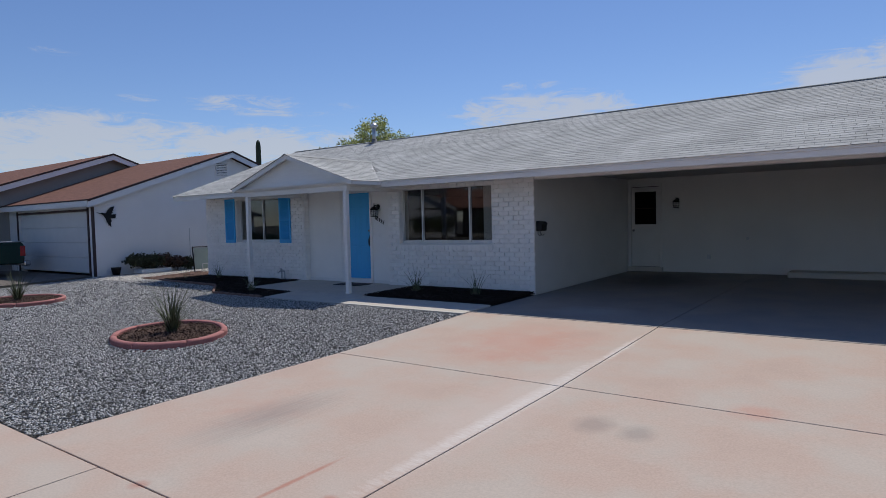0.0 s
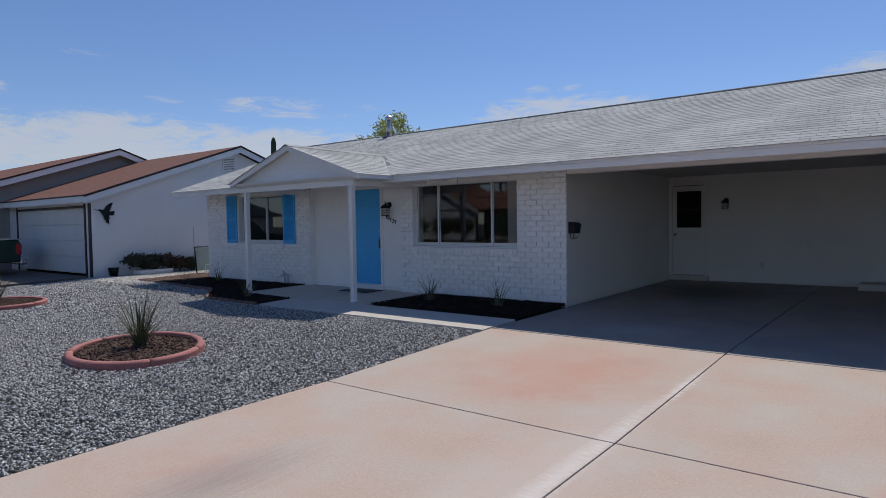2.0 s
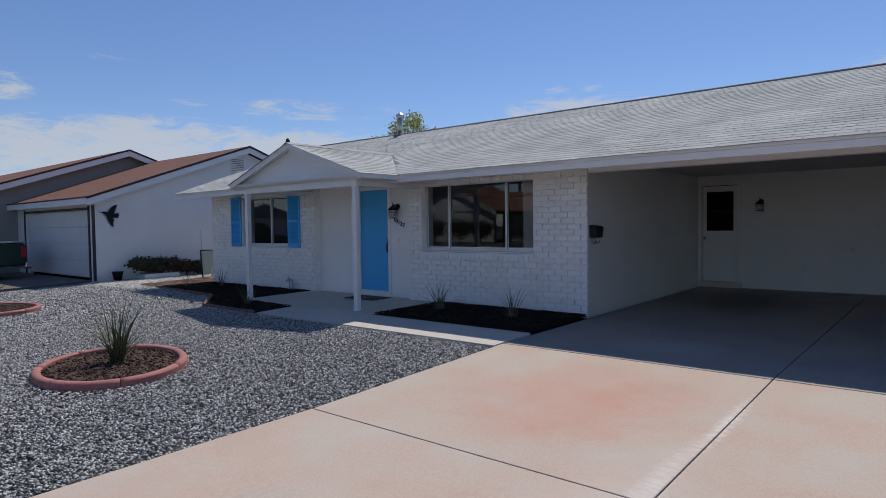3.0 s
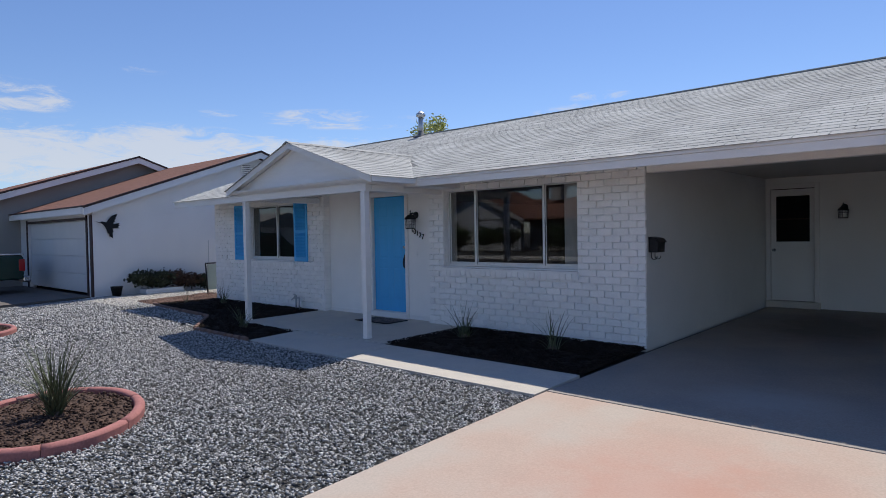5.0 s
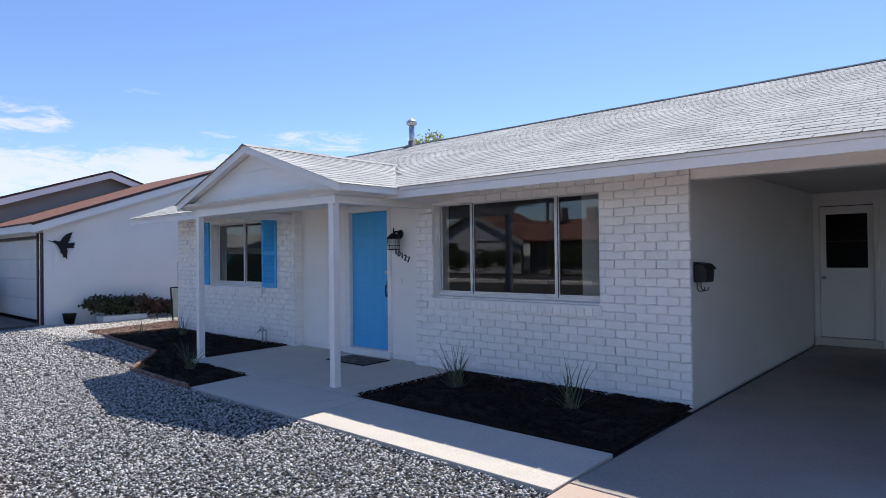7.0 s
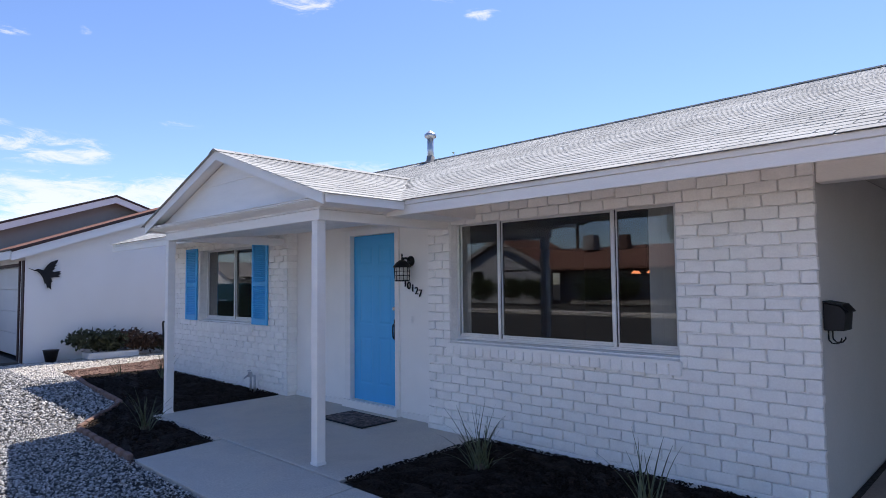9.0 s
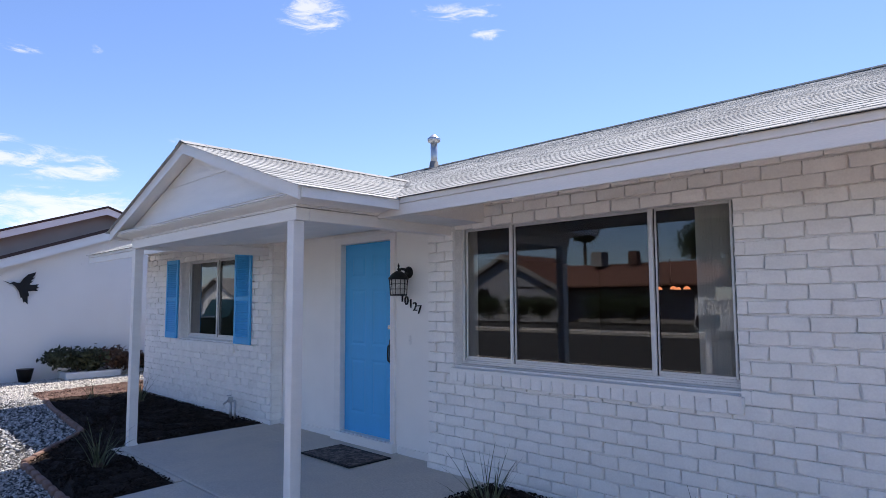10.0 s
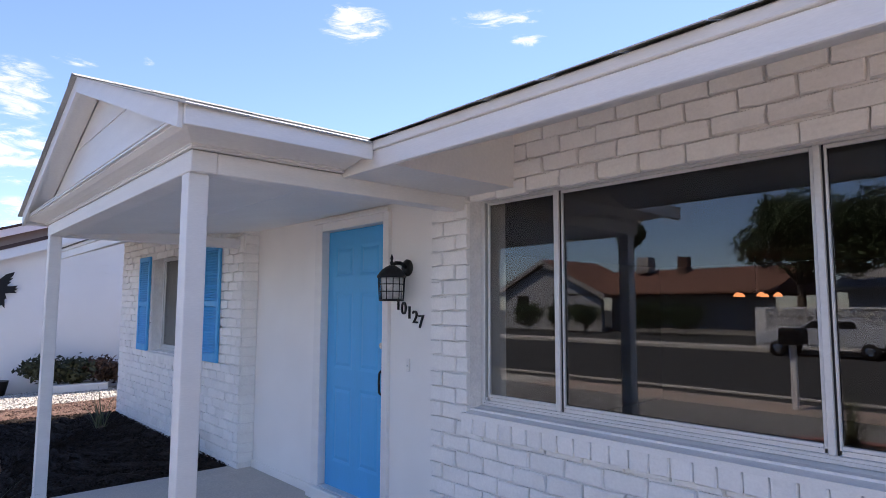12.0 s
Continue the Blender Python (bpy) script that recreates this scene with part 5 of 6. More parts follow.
lv = part("gable_vent", boxes((NX + 0.001, NX + 0.03, 13.2, 13.24, 3.48, 4.0), (NX + 0.001, NX + 0.03, 13.68, 13.72, 3.48, 4.0), (NX + 0.001, NX + 0.03, 13.241, 13.679, 3.96, 4.0), (NX + 0.001, NX + 0.03, 13.241, 13.679, 3.48, 3.52)), TRIM, nb, "white louvred gable vent")
part("vent_back", boxes((NX + 0.001, NX + 0.004, 13.241, 13.679, 3.521, 3.959)), BLACK, lv)
for k in range(7):
    sl = boxes((-0.014, 0.014, 13.241, 13.679, -0.02, 0.02))
    bmesh.ops.rotate(sl, verts=sl.verts, cent=(0, 13.46, 0), matrix=Matrix.Rotation(radians(35), 3, "Y"))
    bmesh.ops.translate(sl, verts=sl.verts, vec=(NX + 0.016, 0, 3.55 + k * 0.062))
    part("louvre", sl, TRIM, lv)
part("rear_wall", boxes((-26.6, NX - 0.2, 18.4, 18.6, 0.1, 2.45)), NWALL, nb)
structure("neighbour_driveway", slab_mesh(-26.8, -19.9, 1.72, 8.84, lift=0.004), NDRIVE, "dark brown-grey driveway next door", "driveway")

far = gable_house("far_house", "ranch house wing with grey gable and red-brown roof", (-32, 12.6, 0.2))
FX = -26.0
part("gable_wall", prism(bmesh.new(), [(7.2, 0.1), (18.0, 0.1), (18.0, 2.7), (12.65, 4.62), (7.2, 2.7)], "x", FX - 0.65, FX - 0.35), GREYWALL, far, "grey gable wall")
for ya, za, yb, zb in ((6.6, 2.72, 12.65, 4.80), (12.65, 4.80, 18.7, 2.72)):
    part("roof", prism(bmesh.new(), [(ya, za - 0.05), (ya, za), (yb, zb), (yb, zb - 0.05)], "x", -44, FX), REDROOF, far, "red-brown shingle roof plane")
    part("drip_edge", prism(bmesh.new(), [(ya, za - 0.055), (ya, za + 0.012), (yb, zb + 0.012), (yb, zb - 0.055)], "x", FX + 0.001, FX + 0.04), BROWN, far, "dark brown drip edge")
    part("rake_board", prism(bmesh.new(), [(ya, za - 0.26), (ya, za - 0.057), (yb, zb - 0.057), (yb, zb - 0.26)], "x", FX - 0.05, FX + 0.02), NWALL, far, "pale rake board")
part("front_wall", boxes((-43.5, FX - 0.66, 7.2, 7.4, 0.1, 2.7)), GREYWALL, far)

# metal hummingbird ornament on the neighbour's wall
bird = thing("bird_ornament", "dark metal hummingbird ornament on a white wall", "wall ornament", (NX + 0.02, 9.2, 2.05))
outline = [(8.90, 2.18), (9.02, 2.135), (9.08, 2.165), (9.14, 2.145), (9.19, 2.14), (9.25, 2.24), (9.33, 2.32), (9.46, 2.37), (9.44, 2.30), (9.40, 2.25), (9.44, 2.25), (9.38, 2.19), (9.41, 2.17), (9.35, 2.12), (9.38, 2.10), (9.52, 2.12), (9.48, 2.07),
           (9.53, 2.06), (9.47, 2.02), (9.51, 1.98), (9.40, 1.98), (9.33, 1.97), (9.36, 1.88), (9.33, 1.86), (9.34, 1.70), (9.29, 1.76), (9.26, 1.74), (9.24, 1.84), (9.21, 1.84), (9.18, 1.96), (9.12, 2.06), (9.06, 2.11), (9.02, 2.115)]
part("figure", prism(bmesh.new(), outline, "x", NX + 0.03, NX + 0.045), BLACK, bird)
part("standoff", tube(bmesh.new(), (NX, 9.22, 2.06), (NX + 0.03, 9.22, 2.06), 0.012, 0.012, 8), BLACK, bird)


def leafy(name, label, category, at, trunk_h, blobs, leaf_mat, count, leaf, seed, trunk_r=0.12, limbs=5):
    """A tree or shrub: tapered trunk, limbs, and many small leaf blades gathered in uneven clumps."""
    rr = random.Random(seed)
    t = thing(name, label, category, at)
    bm = bmesh.new()
    base = Vector(at)
    top = base + Vector((0, 0, trunk_h))
    tube(bm, base - Vector((0, 0, 0.1)), top, trunk_r, trunk_r * 0.65, 9)
    for k in range(limbs):
        b = blobs[k % len(blobs)]
        end = Vector(b[:3])
        mid = top.lerp(end, 0.5) + Vector((rr.uniform(-0.2, 0.2), rr.uniform(-0.2, 0.2), rr.uniform(0, 0.2))) * trunk_r * 4
        tube(bm, top, mid, trunk_r * 0.5, trunk_r * 0.3, 6)
        tube(bm, mid, end, trunk_r * 0.3, trunk_r * 0.1, 6)
    part("trunk", bm, TWIG, t)
    g = np.random.RandomState(seed)
    bl = np.array(blobs)
    vol = bl[:, 3] ** 3
    pick = g.choice(len(bl), count, p=vol / vol.sum())
    d = g.normal(size=(count, 3))
    d /= np.linalg.norm(d, axis=1)[:, None]
    rad = g.uniform(0.25, 1.0, count) ** 0.5
    knot = 1 + 0.25 * np.sin(d[:, 0] * 5 + pick) * np.sin(d[:, 1] * 6 + 1) + 0.1 * g.normal(size=count)
    c = bl[pick, :3] + d * (bl[pick, 3] * rad * knot)[:, None] * np.array([1, 1, 0.75])
    u = g.normal(size=(count, 3))
    u /= np.linalg.norm(u, axis=1)[:, None]
    v = np.cross(u, g.normal(size=(count, 3)))
    v /= np.linalg.norm(v, axis=1)[:, None]
    s = leaf * g.uniform(0.6, 1.3, count)[:, None]
    co = np.stack([c - u * s, c + v * s * 0.45, c + u * s, c - v * s * 0.45], 1).reshape(-1, 3)
    fa = [(4 * i, 4 * i + 1, 4 * i + 2, 4 * i + 3) for i in range(count)]
    raw("crown", [tuple(p) for p in co.tolist()], fa, leaf_mat, t)
    return t


# shrubs in the white planter by the neighbour's wall
trough = thing("planter_trough", "low white planter trough with red flowers", "planter", (-19.2, 10.8, 0.2))
part("trough", soft(boxes((-19.5, -19.0, 9.95, 11.0, 0.12, 0.31)), 0.03, 2), NWALL, trough)
leafy("shrub", "dark green shrub in a low white planter", "shrub", (-19.2, 10.2, 0.25), 0.15, [(-19.2, 10.0, 0.58, 0.30), (-19.2, 10.45, 0.55, 0.32), (-19.25, 9.75, 0.62, 0.2)], HEDGELEAF, 1600, 0.055, 51, 0.03, 3)
leafy("shrub", "reddish green shrub in a low white planter", "shrub", (-19.2, 11.0, 0.25), 0.15, [(-19.2, 10.9, 0.55, 0.30), (-19.2, 11.3, 0.48, 0.28)], LAVALEAF, 1300, 0.05, 52, 0.03, 3)
leafy("shrub", "dark green shrub in a low white planter", "shrub", (-19.2, 11.7, 0.25), 0.12, [(-19.2, 11.7, 0.42, 0.26), (-19.2, 12.1, 0.36, 0.2)], HEDGELEAF, 1000, 0.05, 53, 0.03, 2)
pot = thing("plant_pot", "small dark plant pot by the garage corner", "pot", (-19.3, 9.25, 0.17))
part("bowl", lathe(bmesh.new(), ((0.10, 0.0), (0.15, 0.24), (0.16, 0.26), (0.13, 0.26)), (-19.3, 9.3, 0.16), 16), BLACK, pot)
gate = thing("side_gate", "pale green screen panel leaning by the fence", "screen", (-17.9, 11.4, 0.2))
part("frame", pipe(bmesh.new(), [(-17.9, 11.15, 0.18), (-17.9, 11.1, 0.98), (-17.9, 11.75, 0.98), (-17.9, 11.75, 0.18)], 0.02, 6), BLACK, gate)
part("panel", soft(boxes((-17.93, -17.91, 11.16, 11.73, 0.25, 0.95)), 0.004), GREENPANEL, gate)
part("brace", pipe(bmesh.new(), [(-17.86, 11.42, 0.2), (-17.86, 11.42, 0.42), (-17.86, 11.7, 0.42), (-17.86, 11.7, 0.2)], 0.018, 6), TRIM, gate, "white tube frame")

# pickup backed up to the garage
truck = thing("pickup_truck", "dark green pickup truck parked by a garage", "pickup truck", (-24.0, 6.0, 0.15))
TX0, TX1 = -24.95, -23.05
side = [(3.0, 0.55), (8.05, 0.60), (8.12, 0.75), (8.12, 1.22), (8.05, 1.32), (5.9, 1.32), (5.75, 1.36), (5.45, 1.88), (4.3, 1.88), (3.7, 1.36), (2.4, 1.22), (2.3, 0.9), (2.4, 0.55)]
bed = soft(prism(bmesh.new(), side, "x", TX0, TX1), 0.05, 3)
part("body", bed, TRUCKPAINT, truck)
part("bed_rail", soft(boxes((TX1 - 0.10, TX1 + 0.012, 6.0, 8.12, 1.315, 1.36)), 0.015, 2), STEEL, truck, "pale bed rail cap")
part("tail_light", soft(boxes((TX1 - 0.14, TX1 + 0.012, 7.98, 8.14, 0.85, 1.20)), 0.02, 2), TAILRED, truck, "red tail light")
part("tail_light", soft(boxes((TX0 - 0.012, TX0 + 0.14, 7.98, 8.14, 0.85, 1.20)), 0.02, 2), TAILRED, truck, "red tail light")
part("bumper", soft(boxes((TX0 - 0.02, TX1 + 0.03, 8.08, 8.28, 0.52, 0.70)), 0.04, 3), CHROME, truck, "chrome step bumper")
part("windows", soft(boxes((TX0 - 0.005, TX1 + 0.005, 4.35, 5.35, 1.42, 1.80)), 0.03, 2), CARGLASS, truck, "dark side windows")
for x in (TX1 - 0.12, TX0 + 0.12):
    for y in (3.3, 7.0):
        w_ = part("wheel", lathe(bmesh.new(), ((0.24, -0.11), (0.34, -0.11), (0.37, -0.07), (0.37, 0.07), (0.34, 0.11), (0.24, 0.11)), (0, 0, 0), 24), TYRE, truck)
        w_.matrix_basis = pose(x, y, 0.50, 0, 90, 0)
        h_ = part("rim", lathe(bmesh.new(), ((0.23, -0.10), (0.2, -0.06), (0.08, -0.09), (0.08, 0.09), (0.2, 0.06), (0.23, 0.10)), (0, 0, 0), 18), STEEL, w_)

truck.location.z -= 0.05

# trees and cactus behind the houses
leafy("palo_verde_tree", "yellow-green feathery tree behind the roof", "tree", (-24.3, 27.0, 0.25), 3.6, [(-24.3, 27.0, 6.8, 1.15), (-25.5, 26.4, 6.0, 0.95), (-23.1, 27.8, 6.2, 0.95), (-24.4, 27.0, 5.6, 1.5), (-21.7, 28.6, 5.9, 0.75), (-24.0, 27.2, 7.5, 0.6), (-20.7, 29.2, 6.1, 0.5), (-26.9, 25.6, 5.6, 0.7)], YELLOWLEAF, 9000, 0.085, 61, 0.16, 7)
leafy("bare_tree", "sparse yellowish tree behind the neighbour's roof", "tree", (-37.0, 23.6, 0.25), 3.0, [(-37.0, 23.6, 5.6, 1.1), (-38.2, 23.0, 5.3, 0.9), (-36.0, 24.2, 5.4, 0.8)], YELLOWLEAF, 1500, 0.06, 62, 0.12, 6)
cac = thing("saguaro_cactus", "tall dark saguaro cactus column", "cactus", (-30.9, 23.8, 0.25))
cb = bmesh.new()
prof = [(0.15, 0.0), (0.16, 2.0), (0.16, 5.5), (0.15, 6.3), (0.10, 6.55), (0.02, 6.64)]
rings = []
for rad_, z_ in prof:
    rings.append([cb.verts.new((-30.9 + rad_ * (1.0 if k % 2 else 0.84) * math.cos(6.283 * k / 28), 23.8 + rad_ * (1.0 if k % 2 else 0.84) * math.sin(6.283 * k / 28), 0.2 + z_)) for k in range(28)])
for a_, b_ in zip(rings, rings[1:]):
    for k in range(28):
        cb.faces.new((a_[k], a_[(k + 1) % 28], b_[(k + 1) % 28], b_[k]))
cb.faces.new(rings[-1])
part("stem", cb, CACTUS, cac)

# ---------- across the street, seen in the window glass ----------
opp = thing("opposite_house", "white ranch house with red roof across the street", "house", (-32, -30, 0.1))
part("front_gable", prism(bmesh.new(), [(-43.0, 0.0), (-33.2, 0.0), (-33.2, 2.9), (-38.6, 5.2), (-43.0, 3.3)], "y", -27.0, -26.6), OPPWALL, opp, "pale front gable wall")
for xa, za, xb, zb in ((-44.0, 3.1, -38.6, 5.75), (-38.6, 5.75, -32.6, 2.85)):
    part("gable_roof", prism(bmesh.new(), [(xa, za - 0.3), (xa, za), (xb, zb), (xb, zb - 0.3)], "y", -34.0, -26.2), REDROOF, opp, "red shingle roof plane")
    part("rake_board", prism(bmesh.new(), [(xa, za - 0.45), (xa, za - 0.05), (xb, zb - 0.05), (xb, zb - 0.45)], "y", -26.19, -26.1), GREYWALL, opp, "grey rake board")
part("main_wall", boxes((-33.2, -21.5, -28.4, -28.0, 0.0, 2.7)), GREYWALL, opp)
part("main_roof", prism(bmesh.new(), [(-26.6, 2.75), (-26.6, 2.9), (-31.5, 4.75), (-36.5, 2.9), (-36.5, 2.75)], "x", -38.0, -20.8), REDROOF, opp, "red shingle roof plane")
part("window", boxes((-41.6, -40.3, -26.62, -26.58, 1.9, 2.8)), DARKPANE, opp)
part("chimney", boxes((-29.0, -28.3, -31.0, -30.3, 4.3, 5.6)), LAVA, opp)
part("cooler", boxes((-32.2, -31.2, -31.0, -30.0, 4.5, 5.7)), GREYWALL, opp)
leafy("palm_tree", "fan palm behind the house across the street", "tree", (-36.5, -36.0, 0.1), 8.0, [(-36.5, -36.0, 8.6, 1.2), (-36.5, -36.0, 8.0, 0.9)], DARKLEAF, 1200, 0.35, 71, 0.2, 4)
leafy("shade_tree", "large dark shade tree across the street", "tree", (-18.5, -24.0, 0.1), 3.0, [(-20.5, -24.5, 5.4, 1.6), (-18.5, -24.0, 6.6, 2.1), (-16.5, -24.0, 6.0, 2.0), (-14.5, -24.5, 6.4, 2.2), (-12.5, -24.0, 5.6, 1.8), (-18.0, -23.5, 4.8, 1.4), (-10.5, -24.0, 6.6, 2.0), (-16.0, -23.5, 4.6, 1.5), (-13.5, -23.5, 4.6, 1.4), (-19.5, -24.0, 7.2, 1.2)], DARKLEAF, 34000, 0.14, 72, 0.3, 7)
for i_, (bx, by, bh) in enumerate(((-38.6, -24.5, 1.3), (-35.0, -24.0, 1.2), (-32.8, -24.0, 1.1), (-28.0, -24.5, 1.4), (-25.5, -24.5, 1.2))):
    leafy("shrub", "dark clipped shrub before the house across the street", "shrub", (bx, by, 0.05), 0.5, [(bx, by, 1.1, bh * 0.8), (bx + 0.5, by, 1.5, bh * 0.7), (bx - 0.4, by, 1.6, bh * 0.7)], DARKLEAF, 1500, 0.12, 80 + i_, 0.08, 3)
west = thing("west_house", "pale ranch house with a low gable down the street", "house", (-80, -24, 0.05))
part("wall", boxes((-92.0, -68.0, -30.0, -21.0, 0.0, 2.8)), NWALL, west)
part("front_gable", prism(bmesh.new(), [(-81.0, 0.0), (-73.0, 0.0), (-73.0, 2.8), (-77.0, 4.4), (-81.0, 2.8)], "y", -20.98, -19.0), NWALL, west)
for xa, za, xb, zb in ((-82.0, 2.6, -77.0, 4.75), (-77.0, 4.75, -72.0, 2.6)):
    part("gable_roof", prism(bmesh.new(), [(xa, za - 0.2), (xa, za), (xb, zb), (xb, zb - 0.2)], "y", -25.0, -18.4), GREYWALL, west, "grey shingle roof plane")
part("main_roof", prism(bmesh.new(), [(-20.2, 2.81), (-20.2, 2.95), (-25.5, 4.6), (-30.8, 2.95), (-30.8, 2.81)], "x", -93.0, -67.0), GREYWALL, west, "grey shingle roof plane")
part("garage_door", soft(boxes((-79.4, -74.6, -18.99, -18.95, 0.1, 2.2)), 0.01), OPPWALL, west)
leafy("shade_tree", "dark shade tree down the street", "tree", (-88.0, -16.5, 0.05), 3.0, [(-88.0, -16.5, 6.0, 2.6), (-91.0, -17.5, 6.6, 2.8), (-85.0, -17.5, 7.2, 2.2), (-94.0, -18.0, 7.4, 3.0), (-88.5, -17.0, 8.6, 2.2), (-97.0, -18.0, 6.6, 2.6)], DARKLEAF, 9000, 0.26, 76, 0.35, 6)
fence = thing("breeze_block_wall", "white breeze-block garden wall across the street", "garden wall", (-12, -17.5, 0.05))
part("pier", soft(boxes((-18.3, -17.8, -17.8, -17.4, 0.0, 1.85)), 0.02), BLOCKW, fence)
part("lower_wall", boxes((-17.8, 2.0, -17.7, -17.5, 0.0, 0.95)), BLOCKW, fence)
grid = bmesh.new()
for k in range(50):
    x_ = -17.8 + k * 0.4
    for a_, b_ in (((x_, 0.95), (x_ + 0.4, 1.35)), ((x_ + 0.4, 0.95), (x_, 1.35)), ((x_, 1.35), (x_ + 0.4, 1.75)), ((x_ + 0.4, 1.35), (x_, 1.75))):
        tube(grid, (a_[0], -17.6, a_[1]), (b_[0], -17.6, b_[1]), 0.045, 0.045, 4)
    box(grid, x_ - 0.03, x_ + 0.03, -17.68, -17.52, 0.951, 1.75)
part("pierced_blocks", grid, BLOCKW, fence)
part("cap", boxes((-17.8, 2.0, -17.72, -17.48, 1.751, 1.83)), BLOCKW, fence)
low_house = thing("pale_house", "pale house behind the breeze-block wall", "house", (-8, -26, 0.05))
part("wall", boxes((-17.0, 4.0, -27.0, -26.6, 0.0, 2.8)), OPPWALL, low_house)
part("roof", prism(bmesh.new(), [(-25.6, 2.75), (-25.6, 2.95), (-31, 4.3), (-36, 2.95), (-36, 2.75)], "x", -17.8, 5.0), GREYWALL, low_house)

car = thing("silver_car", "silver saloon car parked across the street", "car", (-14.2, -14.6, -0.14))
prof_c = [(-16.75, 0.32), (-16.8, 0.62), (-16.65, 0.82), (-15.9, 0.92), (-15.2, 1.02), (-14.55, 1.38), (-13.4, 1.40), (-12.6, 1.05), (-11.95, 0.96), (-11.85, 0.6), (-11.9, 0.32)]
part("body", soft(prism(bmesh.new(), prof_c, "y", -15.45, -13.7), 0.07, 3), CARSILVER, car)
for a_, b_ in ((-15.0, -14.2), (-14.12, -13.1)):
    part("side_window", soft(prism(bmesh.new(), [(a_, 1.0), (a_ + 0.35, 1.29), (b_ - 0.15, 1.29), (b_, 1.0)], "y", -13.72, -13.69), 0.01), CARGLASS, car)
for x_ in (-15.95, -12.75):
    for y_ in (-13.78, -15.35):
        wh = part("wheel", lathe(bmesh.new(), ((0.2, -0.1), (0.31, -0.1), (0.32, 0.0), (0.31, 0.1), (0.2, 0.1)), (0, 0, 0), 20), TYRE, car)
        wh.matrix_basis = pose(x_, y_, 0.17, 90, 0, 0)
        part("rim", lathe(bmesh.new(), ((0.2, -0.105), (0.06, -0.11), (0.06, 0.11), (0.2, 0.105)), (0, 0, 0), 12), CHROME, wh)
kerb_box = thing("kerb_mailbox", "dark street mailbox on a white post", "mailbox", (-10.1, 1.0, -0.02))
part("post", soft(boxes((-10.16, -10.06, 0.95, 1.05, -0.05, 1.10)), 0.006), TRIM, kerb_box)
part("box", soft(boxes((-10.28, -9.94, 0.70, 1.25, 1.10, 1.40)), 0.05, 3), BLACK, kerb_box)

# ---------- bricks, last ----------
COURSE, PITCHX, BZ0 = 0.0915, 0.228, 0.25


def brick_mesh(name, ln, ht, dp, seed):
    """A rough-faced brick with worn edges, its back on the wall."""
    q = random.Random(seed)
    bm = bmesh.new()
    rings = []
    j = 0.0050
    rim = [(q.uniform(-j, j), q.uniform(-j, j)) for _ in range(8)]
    for d, ins in ((0.0, -0.002), (dp * 0.80, 0.0003), (dp, 0.0045)):
        ring = []
        for (sx, sz), (jx, jz) in zip(((-1, -1), (-0.2, -1), (1, -1), (1, 0.1), (1, 1), (0.2, 1), (-1, 1), (-1, 0)), rim):
            ring.append(bm.verts.new((sx * (ln / 2 - ins * (abs(sx) == 1)) + jx, -d + (q.uniform(-0.003, 0.003) if ins > 0.001 else 0), sz * (ht / 2 - ins * (abs(sz) == 1)) + jz)))
        rings.append(ring)
    for a, b in zip(rings, rings[1:]):
        for k in range(8):
            bm.faces.new((a[k], a[(k + 1) % 8], b[(k + 1) % 8], b[k])).smooth = False
    bm.faces.new(rings[-1])
    bmesh.ops.recalc_face_normals(bm, faces=bm.faces)
    return mesh_of(name, bm, BRICK)


FULL = [brick_mesh("brick", PITCHX - 0.009, COURSE - 0.008, 0.030, s) for s in range(8)]
cuts = {}


def cut_brick(ln):
    key = round(ln, 2)
    if key not in cuts:
        cuts[key] = brick_mesh("brick", key - 0.009, COURSE - 0.008, 0.030, 50 + int(key * 100))
    return cuts[key]


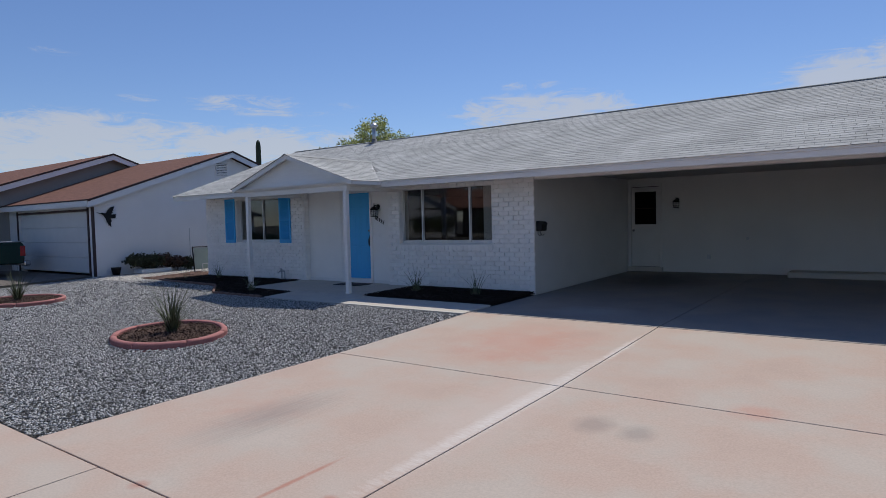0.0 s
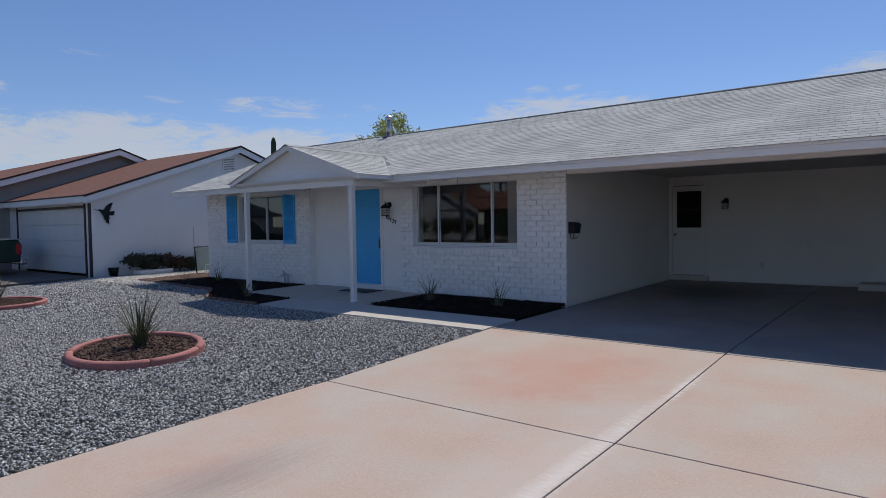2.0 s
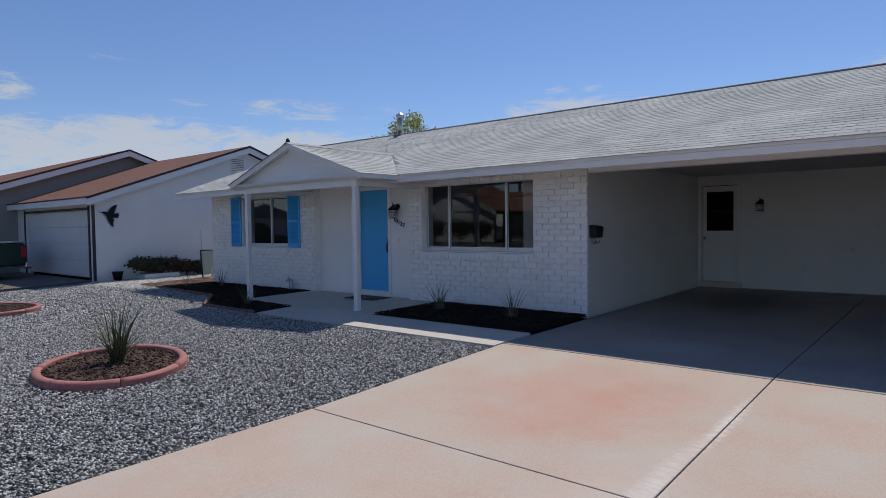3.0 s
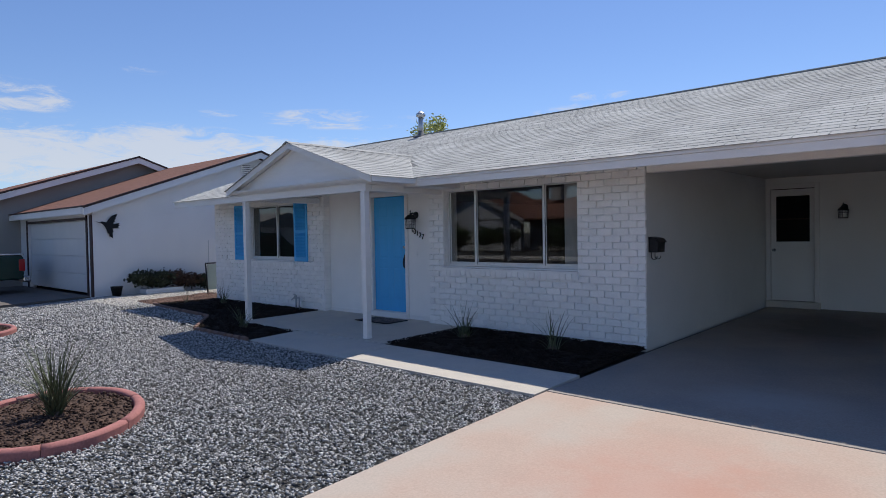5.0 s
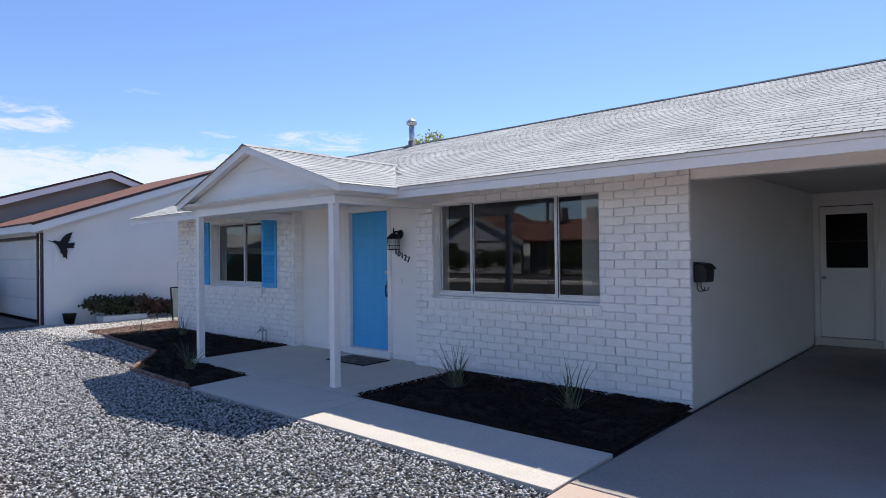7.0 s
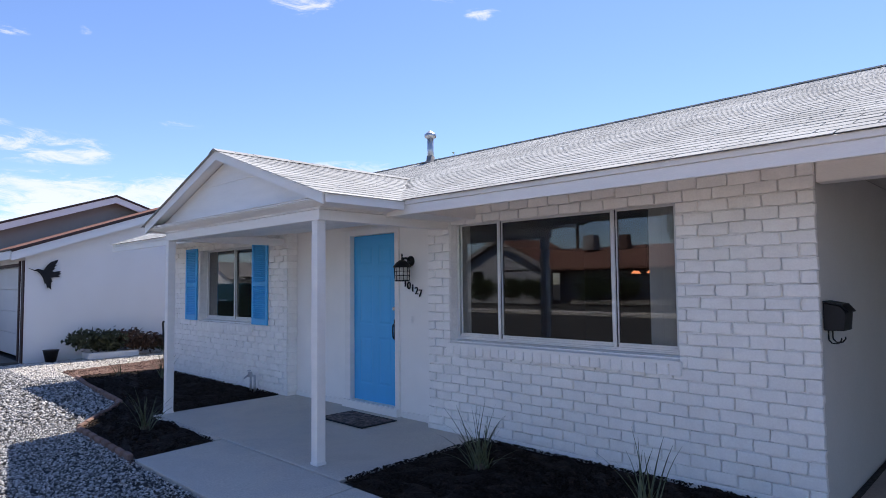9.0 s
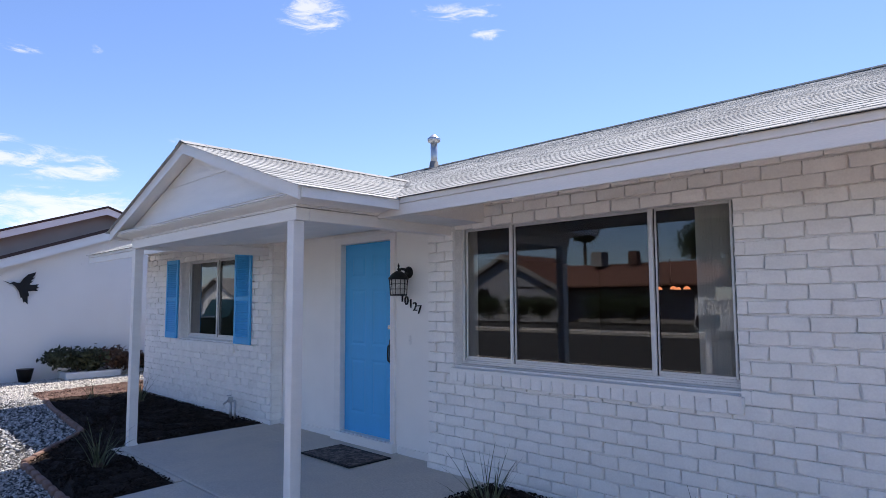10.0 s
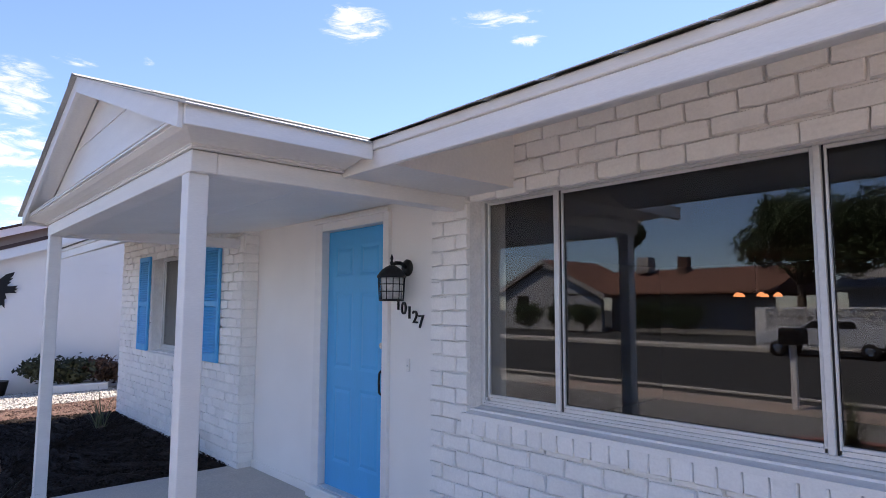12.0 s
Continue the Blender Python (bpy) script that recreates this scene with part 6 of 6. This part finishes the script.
def lay_bricks(wall, x0, x1, hole, limit, seed):
    """Running-bond courses over a wall face, stopped at the window opening."""
    q = random.Random(seed)
    made, spare = 0, []
    n = int((TOP - BZ0) / COURSE) + 1
    for c in range(n):
        z = BZ0 + (c + 0.5) * COURSE
        if z + COURSE / 2 > TOP + 0.05:
            break
        x = x1
        first = PITCHX if c % 2 else PITCHX / 2
        while x > x0 + 0.02:
            ln = min(first, x - x0)
            first = PITCHX
            a, b = x - ln, x
            x = a
            spans = [(a, b)]
            if hole[2] - 0.12 < z < hole[3]:
                spans = []
                if a < hole[0]:
                    spans.append((a, min(b, hole[0])))
                if b > hole[1]:
                    spans.append((max(a, hole[1]), b))
            for s, e in spans:
                if e - s < 0.035:
                    continue
                full = abs(e - s - PITCHX) < 0.004
                me = FULL[q.randrange(8)] if full else cut_brick(e - s)
                ob = under(new("brick", me), wall)
                ob.location = ((s + e) / 2, MY + 0.007 + q.uniform(-0.005, 0.005), z + q.uniform(-0.0035, 0.0035))
                ob.rotation_euler = (0, q.uniform(-0.008, 0.008), 0)
    return


def sill_bricks(wall, hole, count):
    w = (hole[1] - hole[0] + 0.06) / count
    ms = []
    for s in range(5):
        q = random.Random(80 + s)
        bm = soft(boxes((-w / 2 + 0.0015, w / 2 - 0.0015, -0.050, 0.0, -0.055, 0.055)), 0.010, 2)
        for v in bm.verts:
            v.co += Vector((q.uniform(-0.002, 0.002), q.uniform(-0.004, 0.004), q.uniform(-0.004, 0.004)))
        ms.append(mesh_of("sill_brick", bm, BRICK))
    q = random.Random(count)
    for i in range(count):
        ob = under(new("sill_brick", ms[q.randrange(5)]), wall)
        ob.location = (hole[0] - 0.03 + w * (i + 0.5), MY - 0.001, hole[2] - 0.082 + q.uniform(-0.003, 0.003))
        ob.rotation_euler = (0, q.uniform(-0.02, 0.02), 0)


lay_bricks(wall_front_right, -8.76, -4.992, W1, 300, 1)
lay_bricks(wall_front_left, -15.96, -11.62, W2, 300, 2)
sill_bricks(wall_front_right, W1, 25)
sill_bricks(wall_front_left, W2, 19)


def return_bricks(wall, x, turn, seed):
    """Brick ends on the return where the brick face stands proud of the entry wall."""
    q = random.Random(seed)
    me = brick_mesh("brick", 0.14, COURSE - 0.010, 0.010, 70 + seed)
    n = int((TOP - BZ0) / COURSE)
    for c in range(n):
        ob = under(new("brick", me), wall)
        ob.location = (x, (MY + DOOR_Y) / 2 - 0.004, BZ0 + (c + 0.5) * COURSE + q.uniform(-0.002, 0.002))
        ob.rotation_euler = (0, 0, turn)


return_bricks(wall_front_left, -11.6205, math.pi / 2, 3)
